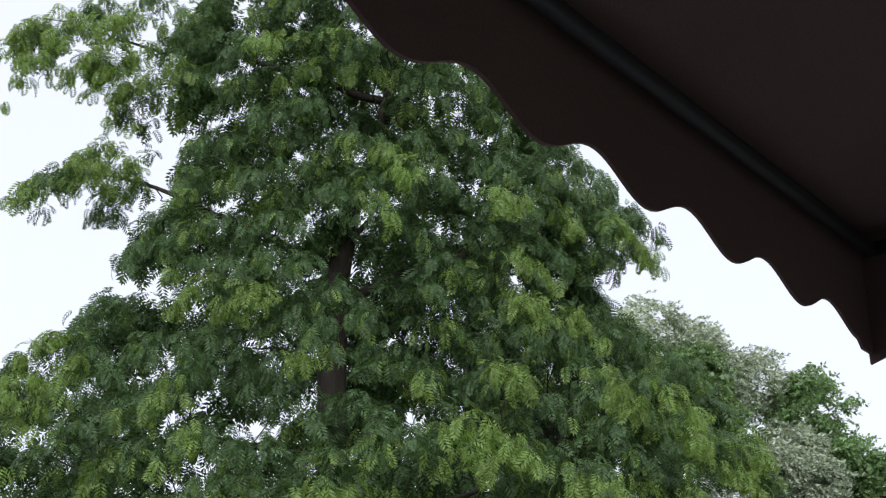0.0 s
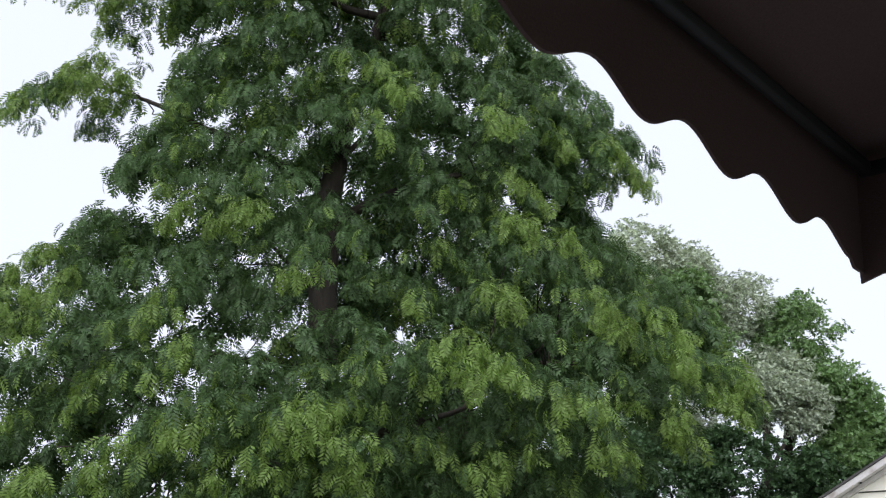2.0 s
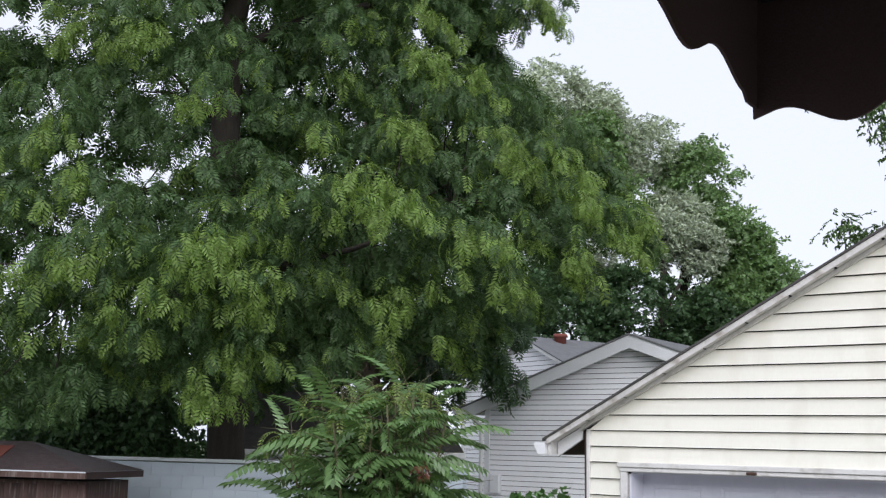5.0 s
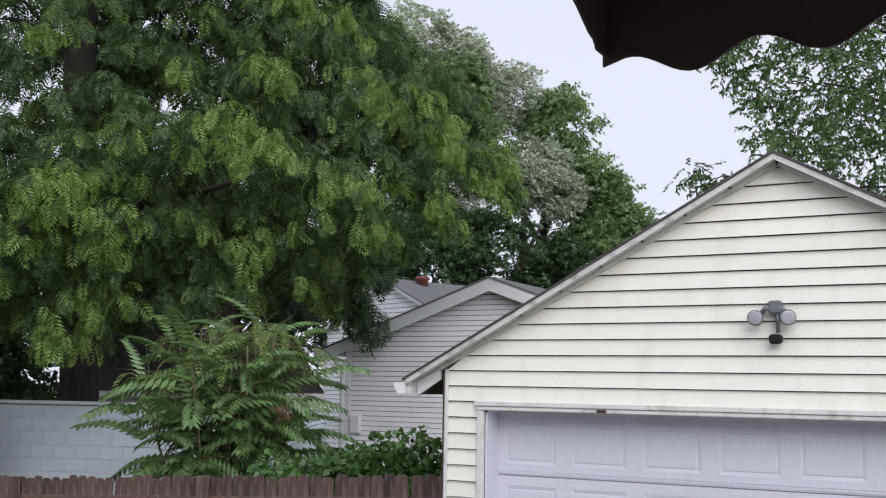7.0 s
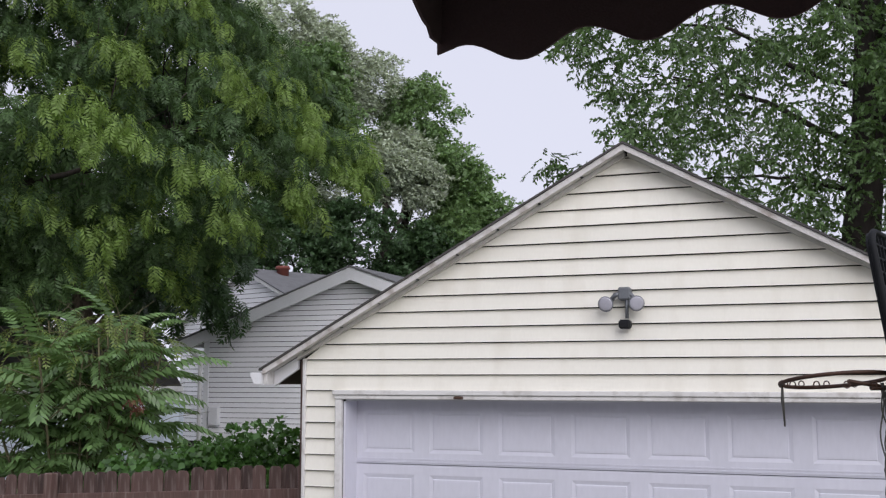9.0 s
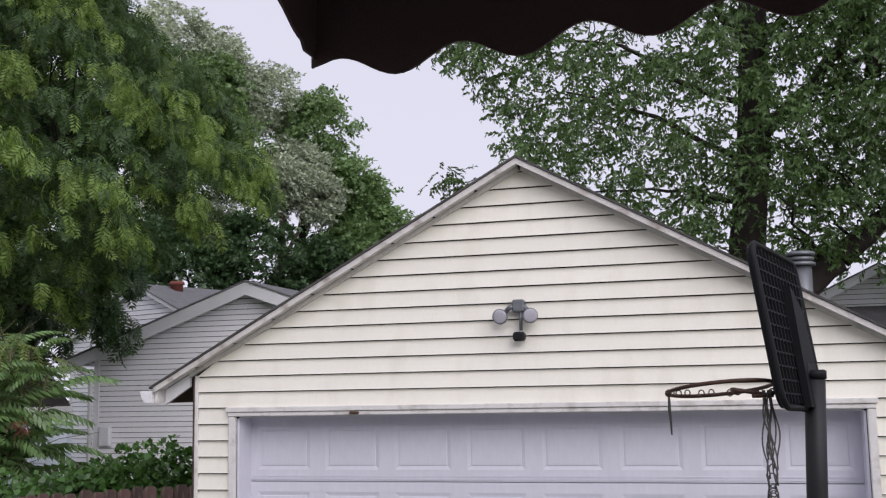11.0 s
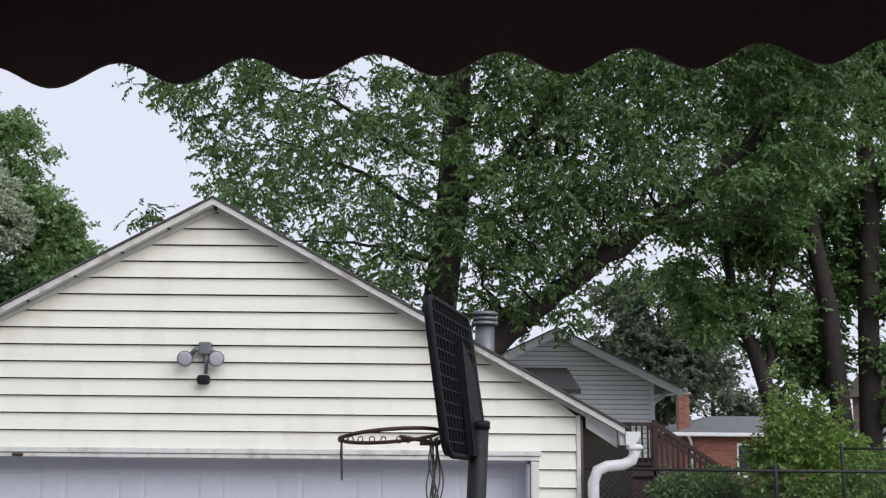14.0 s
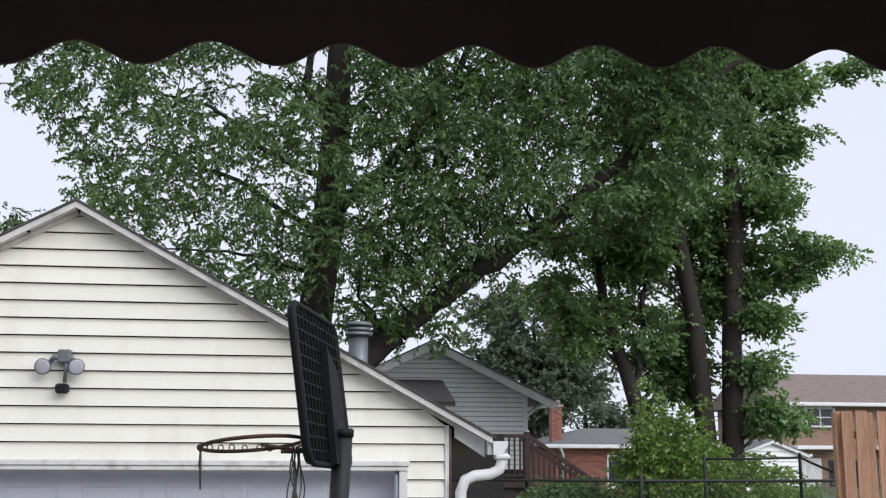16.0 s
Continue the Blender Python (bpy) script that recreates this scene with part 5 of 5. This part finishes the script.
def leaning_tree():
    """The big tree behind the garage: an upright stem, a fork and a long leaning limb."""
    trunk = [(1.3, 12.0, 0.2), (1.6, 12, 3.4), (1.95, 11.9, 6.6), (2.05, 11.8, 8.4), (2.1, 11.8, 10.2), (2.4, 11.8, 14)]
    limbs = [((1.6, 12.0, 3.3), (3.3, 11.8, 4.5), 0.29, 0.24, 0.0), ((3.3, 11.8, 4.5), (4.6, 11.7, 5.55), 0.21, 0.19, 0.0), ((4.6, 11.7, 5.55), (6.6, 11.6, 6.95), 0.18, 0.16, 0.01), ((6.6, 11.6, 6.95), (8.6, 11.4, 8.8), 0.15, 0.1, 0.0), ((8.6, 11.4, 8.8), (10.2, 11.2, 10.2), 0.1, 0.05, 0.0),
             ((2.0, 11.9, 6.7), (3.6, 11.7, 8.3), 0.14, 0.11, 0.0), ((3.6, 11.7, 8.3), (5.2, 11.5, 11.2), 0.1, 0.05, 0.0), ((3.2, 11.75, 7.9), (4.1, 11.7, 8.1), 0.06, 0.04, 0.0), ((4.05, 11.7, 7.7), (4.0, 11.6, 11.0), 0.14, 0.07, 0.0),
             ((2.05, 11.8, 8.3), (1.45, 11.7, 9.2), 0.09, 0.08, 0.0), ((1.45, 11.7, 9.2), (1.8, 11.6, 11.4), 0.08, 0.05, 0.0), ((1.9, 12, 6.3), (-1.4, 11.6, 7.9), 0.07, 0.02, 0.04), ((1.8, 12, 5.6), (-1.0, 11.4, 5.9), 0.05, 0.015, 0.05), ((2.0, 11.9, 7.4), (-2.6, 11.6, 9.4), 0.06, 0.015, 0.05), ((5.2, 11.7, 6.0), (7.8, 11.2, 6.4), 0.05, 0.015, 0.05)]
    edge_z, edge_x = (4.2, 5.9, 6.3, 6.9, 7.4, 8.0, 9.0, 10.5, 13.5), (0.5, -1.6, -2.6, -2.8, -2.6, -3.2, -4.1, -4.0, -2.5)
    foot_x, foot_z = (-4, -1, 1, 3, 3.6, 4.6, 6.5, 8.5, 10.5), (6.0, 5.6, 4.6, 4.1, 4.6, 5.5, 6.3, 6.6, 7.6)
    a, b = np.array((3.3, 4.5)), np.array((8.0, 8.2))
    k = (b - a) / np.linalg.norm(b - a)

    def keep(x, z):
        return x > np.interp(z, edge_z, edge_x) + 0.35 and z > np.interp(x, foot_x, foot_z) + 0.3

    def off_limb(c, d):
        q = c[:, [0, 2]] - a
        across, along = np.abs(q[:, 0] * k[1] - q[:, 1] * k[0]), q @ k
        bare = (across < d) & (along > 0.3) & (along < 5.4)
        stem = (np.abs(c[:, 0] - 2.05) < 0.35) & (c[:, 2] > 8.9)
        return ~((bare | stem) & (c[:, 1] < 11.7))
    near = spaced(6000, (-4.2, 9.8, 4.2), (9.8, 11.6, 13.2), 0.40, keep, 7)
    near = near[off_limb(near, 0.16)]
    # thin and broken towards the tips, closer over the long limb
    near = np.array([p for p in near if noise.noise((p[0] * 0.7, 1.7, p[2] * 0.8)) > (-0.42 if p[0] < 2.6 else -0.7)])
    back = spaced(5000, (-3.9, 11.8, 4.4), (9.6, 14.0, 13.2), 0.48, keep, 8)
    back = np.array([p for p in back if noise.noise((p[0] * 0.6, 5.2, p[2] * 0.7)) > (-0.3 if p[0] < 2.6 else -0.6)])
    over = spaced(4500, (2.6, 10.0, 5.6), (9.2, 13.2, 13.2), 0.39, keep, 10)
    c = np.concatenate([near, back, over[off_limb(over, 0.12)], np.array([(-3.9, 11.8, 6.45), (-3.5, 11.8, 6.25), (-3.1, 11.7, 6.1), (4.3, 11.5, 4.75), (4.0, 11.5, 4.5), (5.2, 11.6, 5.3)])])
    root = thing("leaning_tree", *trunk[0], label="large tree with a leaning limb and hanging leaves behind the garage", category="tree")
    stem_work(trunk, [0.42, 0.36, 0.3, 0.27, 0.23, 0.07], limbs, c, root, M_BARKR, 120, 0.2)
    raw_mesh("crown", *scatter(*cloud_leaves(c - np.array(trunk[0]), 0.52, 26, HANGING, (0.65, 1.1), -0.35, 9, flat=0.75)), M_LEAFR, root)


def maple(label, trunk, radii, lobes, gap, seed, limbs=(), bare=0.0):
    """A maple: layered shelves of broad leaves about an upright stem, thinner low on the trunk."""
    r = np.random.default_rng(seed)
    c = []
    for x, y, z, w, h in lobes:
        n = int(7.0 * w * h / (gap * gap))
        d = r.normal(size=(n, 3))
        d /= np.linalg.norm(d, axis=1)[:, None]
        c += list(np.array((x, y, z)) + d * np.array((w, w, h)) * r.uniform(0.35, 1.0, n)[:, None])
    c = np.array(c)
    if bare:
        sx = np.interp(c[:, 2], [p[2] for p in trunk], [p[0] for p in trunk])
        c = c[~((np.abs(c[:, 0] - sx) < 0.3) & (c[:, 1] < trunk[0][1]) & (c[:, 2] < bare))]
    root = thing("maple_tree", *trunk[0], label=label, category="tree", group="maples")
    stem_work(trunk, radii, limbs, c, root, M_BARKR, 50, 0.16)
    raw_mesh("crown", *scatter(*cloud_leaves(c - np.array(trunk[0]), 0.46, 28, MAPLE, (0.6, 1.0), -0.25, seed + 1, flat=0.45)), M_LEAFM, root)


def maples():
    maple("tall maple with a straight leaning trunk", [(10.18, 14.2, 0.8), (10.1, 14.2, 2.5), (9.9, 14.2, 5.2), (9.6, 14.25, 7.2), (9.45, 14.3, 9.2), (9.5, 14.4, 13.3)], [0.23, 0.21, 0.19, 0.16, 0.13, 0.05],
          ((9.3, 14.4, 8.2, 1.3, 1.0), (8.9, 14.6, 6.6, 1.2, 0.8), (9.6, 14.4, 10.4, 1.8, 1.6), (9.3, 14.6, 12.4, 1.7, 1.2), (10.4, 14.8, 5.8, 0.6, 0.8), (10.2, 15.0, 7.2, 0.9, 1.0), (10.0, 15.0, 4.6, 0.6, 0.9)), 0.5, 61, bare=8.6)
    maple("tall maple with an upright brown trunk", [(10.6, 14.1, 0.8), (10.62, 14.1, 2.4), (10.7, 14.1, 4.8), (10.88, 14.1, 7.3), (10.8, 14.05, 9.2), (11.2, 14, 13.3)], [0.26, 0.23, 0.21, 0.2, 0.17, 0.05],
          ((11.7, 14.0, 10.6, 1.0, 1.3), (11.8, 14.0, 9.0, 0.9, 0.7), (11.6, 14.0, 7.9, 0.8, 0.6), (12.3, 13.9, 6.8, 1.3, 0.32), (11.8, 13.9, 6.1, 0.9, 0.45), (11.5, 13.9, 5.2, 0.65, 0.5), (11.3, 13.8, 4.1, 0.6, 0.6), (11.35, 13.7, 3.1, 0.6, 0.6), (11.0, 13.9, 11.8, 1.6, 1.2), (13.9, 14, 11.2, 0.8, 0.3), (10.9, 14.9, 6.6, 0.6, 1.2)), 0.46, 62,
          limbs=(((10.8, 14.05, 9.0), (9.3, 13.9, 9.2), 0.1, 0.07, 0.02), ((10.8, 14, 9.2), (12.4, 13.9, 10.4), 0.08, 0.02, 0.03)), bare=8.8)
    maple("slender leaning maple among bushes", [(9.05, 14.4, 0.8), (8.75, 14.4, 2.9), (8.4, 14.4, 4.1), (8.0, 14.5, 5.3), (7.8, 14.6, 8.2)], [0.2, 0.18, 0.15, 0.12, 0.04],
          ((8.0, 14.7, 6.8, 1.3, 0.8), (7.6, 14.7, 5.4, 1.1, 0.7), (8.9, 14.6, 4.9, 0.7, 0.8), (7.2, 14.6, 4.6, 0.7, 0.3), (9.7, 15.4, 4.3, 0.8, 1.3), (6.9, 14.6, 6.2, 0.5, 0.7), (7.3, 14.6, 5.4, 0.55, 0.6)), 0.56, 63, limbs=(((8.6, 14.4, 3.4), (8.95, 14.4, 6.0), 0.1, 0.05, 0.0),), bare=4.6)


walnut()
second_walnut()
far_trees()
leaning_tree()
maples()


def sumac():
    """A many-stemmed shrub of long feathered leaves before the block wall."""
    r = np.random.default_rng(17)
    base = Vector((-7.3, 2.6, -0.3))
    s = thing("sumac_shrub", *base, "large green sumac shrub with long feathered leaves behind the fence", "shrub")
    big, young = arc_frond(11, 1.1, 0.22, 0.068, 1.2, 0.95, 0.3, True), arc_frond(10, 0.8, 0.13, 0.04, 2.3, 0.6, 0.35)
    bm = bmn()
    pl, yw, pt, rl, sz = [], [], [], [], []
    tp, ty, tt = [], [], []
    for i in range(20):
        a = 2 * math.pi * i / 20 + r.uniform(-0.2, 0.2)
        q = r.uniform(0.35, 1.35) if i else 0.1
        tip = Vector((q * math.cos(a) * 1.35, q * math.sin(a) * 0.8, 3.5 - 0.55 * q + r.uniform(-0.3, 0.15)))
        root = Vector((0.25 * math.cos(a), 0.2 * math.sin(a), 0))
        bm = bmn()
        limb(bm, root, tip, 0.026, 0.012, -0.03, 0.06, 7, 7)
        part("stem", bm, M_TWIG, s)
        for k in range(21):
            t = 0.1 + 0.9 * k / 21
            p = root.lerp(tip, t)
            pl.append(p)
            yw.append(k * 2.4 + i + r.uniform(-0.3, 0.3))
            pt.append(0.55 + 0.6 * (t - 0.5) + r.normal(0, 0.25))
            rl.append(r.uniform(-0.5, 0.5))
            sz.append(r.uniform(0.7, 1.15) * (1.2 - 0.4 * t))
        for k in range(4):
            tp.append(tip)
            ty.append(k * 1.6 + i)
            tt.append(0.75 + r.uniform(-0.2, 0.2))
    v, f = scatter(big, np.array(pl), np.array(yw), np.array(pt), np.array(rl), np.array(sz))
    raw_mesh("leaves", v, f, M_SUMAC, s)
    v, f = scatter(young, np.array(tp), np.array(ty), np.array(tt), np.zeros(len(tp)), np.full(len(tp), 0.62))
    raw_mesh("young_leaves", v, f, M_SUMACTIP, s, "yellowish curled young leaves")
    n = 26
    v, f = scatter(young, np.array((1.1, -0.35, 2.35)) + r.normal(0, 0.05, (n, 3)), r.uniform(0, 6.3, n), r.normal(0, 0.6, n), r.normal(0, 0.6, n), np.full(n, 0.16))
    raw_mesh("seed_head", v, f, M_RED, s, "rust-red seed head")
    # leaf stalks
    bm = bmn()
    for p, a, e, z in zip(pl, yw, pt, sz):
        d = Vector((math.cos(a) * math.cos(e), math.sin(a) * math.cos(e), math.sin(e)))
        dn = Vector((math.cos(a) * math.sin(e), math.sin(a) * math.sin(e), -math.cos(e)))
        tube(bm, [p, p + d * 0.45 * z + dn * 0.06 * z, p + d * 0.92 * z + dn * 0.25 * z], [0.007, 0.005, 0.002], 4, cap=False)
    part("stalkwork", bm, M_TWIG, s)


def leafy_mass(name, label, centre, radii, count, template, material, seed, size=(0.7, 1.2), category="bush"):
    """A bush: leaves over and inside a lumpy body, with short stems."""
    r = np.random.default_rng(seed)
    b = thing(name, *centre, label, category)
    n = count
    d = r.normal(size=(n, 3))
    d /= np.linalg.norm(d, axis=1)[:, None]
    lump = np.array([1 + 0.55 * noise.noise((p[0] * 2 + seed, p[1] * 2, p[2] * 2)) for p in d])
    q = d * np.array(radii) * (lump * r.uniform(0.15, 1.0, n) ** 0.45)[:, None]
    q[:, 2] = np.maximum(q[:, 2], -radii[2] * 0.95)
    yaw = np.arctan2(d[:, 1], d[:, 0]) + r.normal(0, 0.6, n)
    v, f = scatter(template, q, yaw, r.normal(0, 0.4, n), r.normal(0, 0.5, n), r.uniform(*size, n))
    raw_mesh("leaves", v, f, material, b)
    bm = bmn()
    for i in range(9):
        e = Vector(q[i]) * 0.8
        limb(bm, (0.15 * e.x, 0.15 * e.y, -radii[2] - 0.6), e, 0.02, 0.006, 0, 0.1, 4, 5)
    part("stems", bm, M_TWIG, b)
    return b


IVY = spray_template(6, 0.18, 0.075, 0.065, 0.3, 8)
SMALL = spray_template(8, 0.3, 0.10, 0.06, 0.2, 9)
sumac()
leafy_mass("ivy", "glossy green ivy heaped over the fence beside the garage", (-4.3, 1.2, 1.15), (1.2, 0.4, 0.62), 3000, IVY, M_IVY, 71, category="climbing plant")
leafy_mass("bush", "bright yellow-green bush beside the maples", (8.15, 11.0, 1.85), (0.8, 0.8, 1.4), 1600, SMALL, M_LEAFB, 72)
leafy_mass("bush", "loose green bush behind the chain-link fence", (9.5, 11.2, 1.5), (1.3, 0.9, 0.75), 1100, SMALL, M_LEAFB, 73)
leafy_mass("bush", "low dark green bush by the deck", (6.8, 12.6, 1.4), (0.8, 0.5, 0.4), 700, SMALL, M_LEAFM, 74)
leafy_mass("undergrowth", "dark leaves behind the block wall", (-18.4, 6.0, 2.0), (3.5, 0.9, 2.1), 3600, SMALL, M_LEAFD, 75, size=(1.2, 2.0))


def lawn():
    r = np.random.default_rng(81)
    n = 16000
    x, y = r.uniform(3.4, 11.5, n), r.uniform(2.0, 15.5, n)
    z = np.array([ground_z(a, b) for a, b in zip(x, y)])
    base = np.stack([x, y, z], 1)
    a = r.uniform(0, 2 * np.pi, n)
    along = np.stack([0.45 * np.cos(a), 0.45 * np.sin(a), np.ones(n)], 1)
    along /= np.linalg.norm(along, axis=1)[:, None]
    side = np.stack([-np.sin(a), np.cos(a), 0 * a], 1)
    q = leaf_quads(base, along, side, r.uniform(0.08, 0.2, n)[:, None], 0.014)
    ob = raw_mesh("grass", q.reshape(-1, 3), np.arange(4 * n).reshape(-1, 4), M_GRASS)
    tagged(ob, "rough green lawn grass on the bank", "grass", kind="stuff")


lawn()
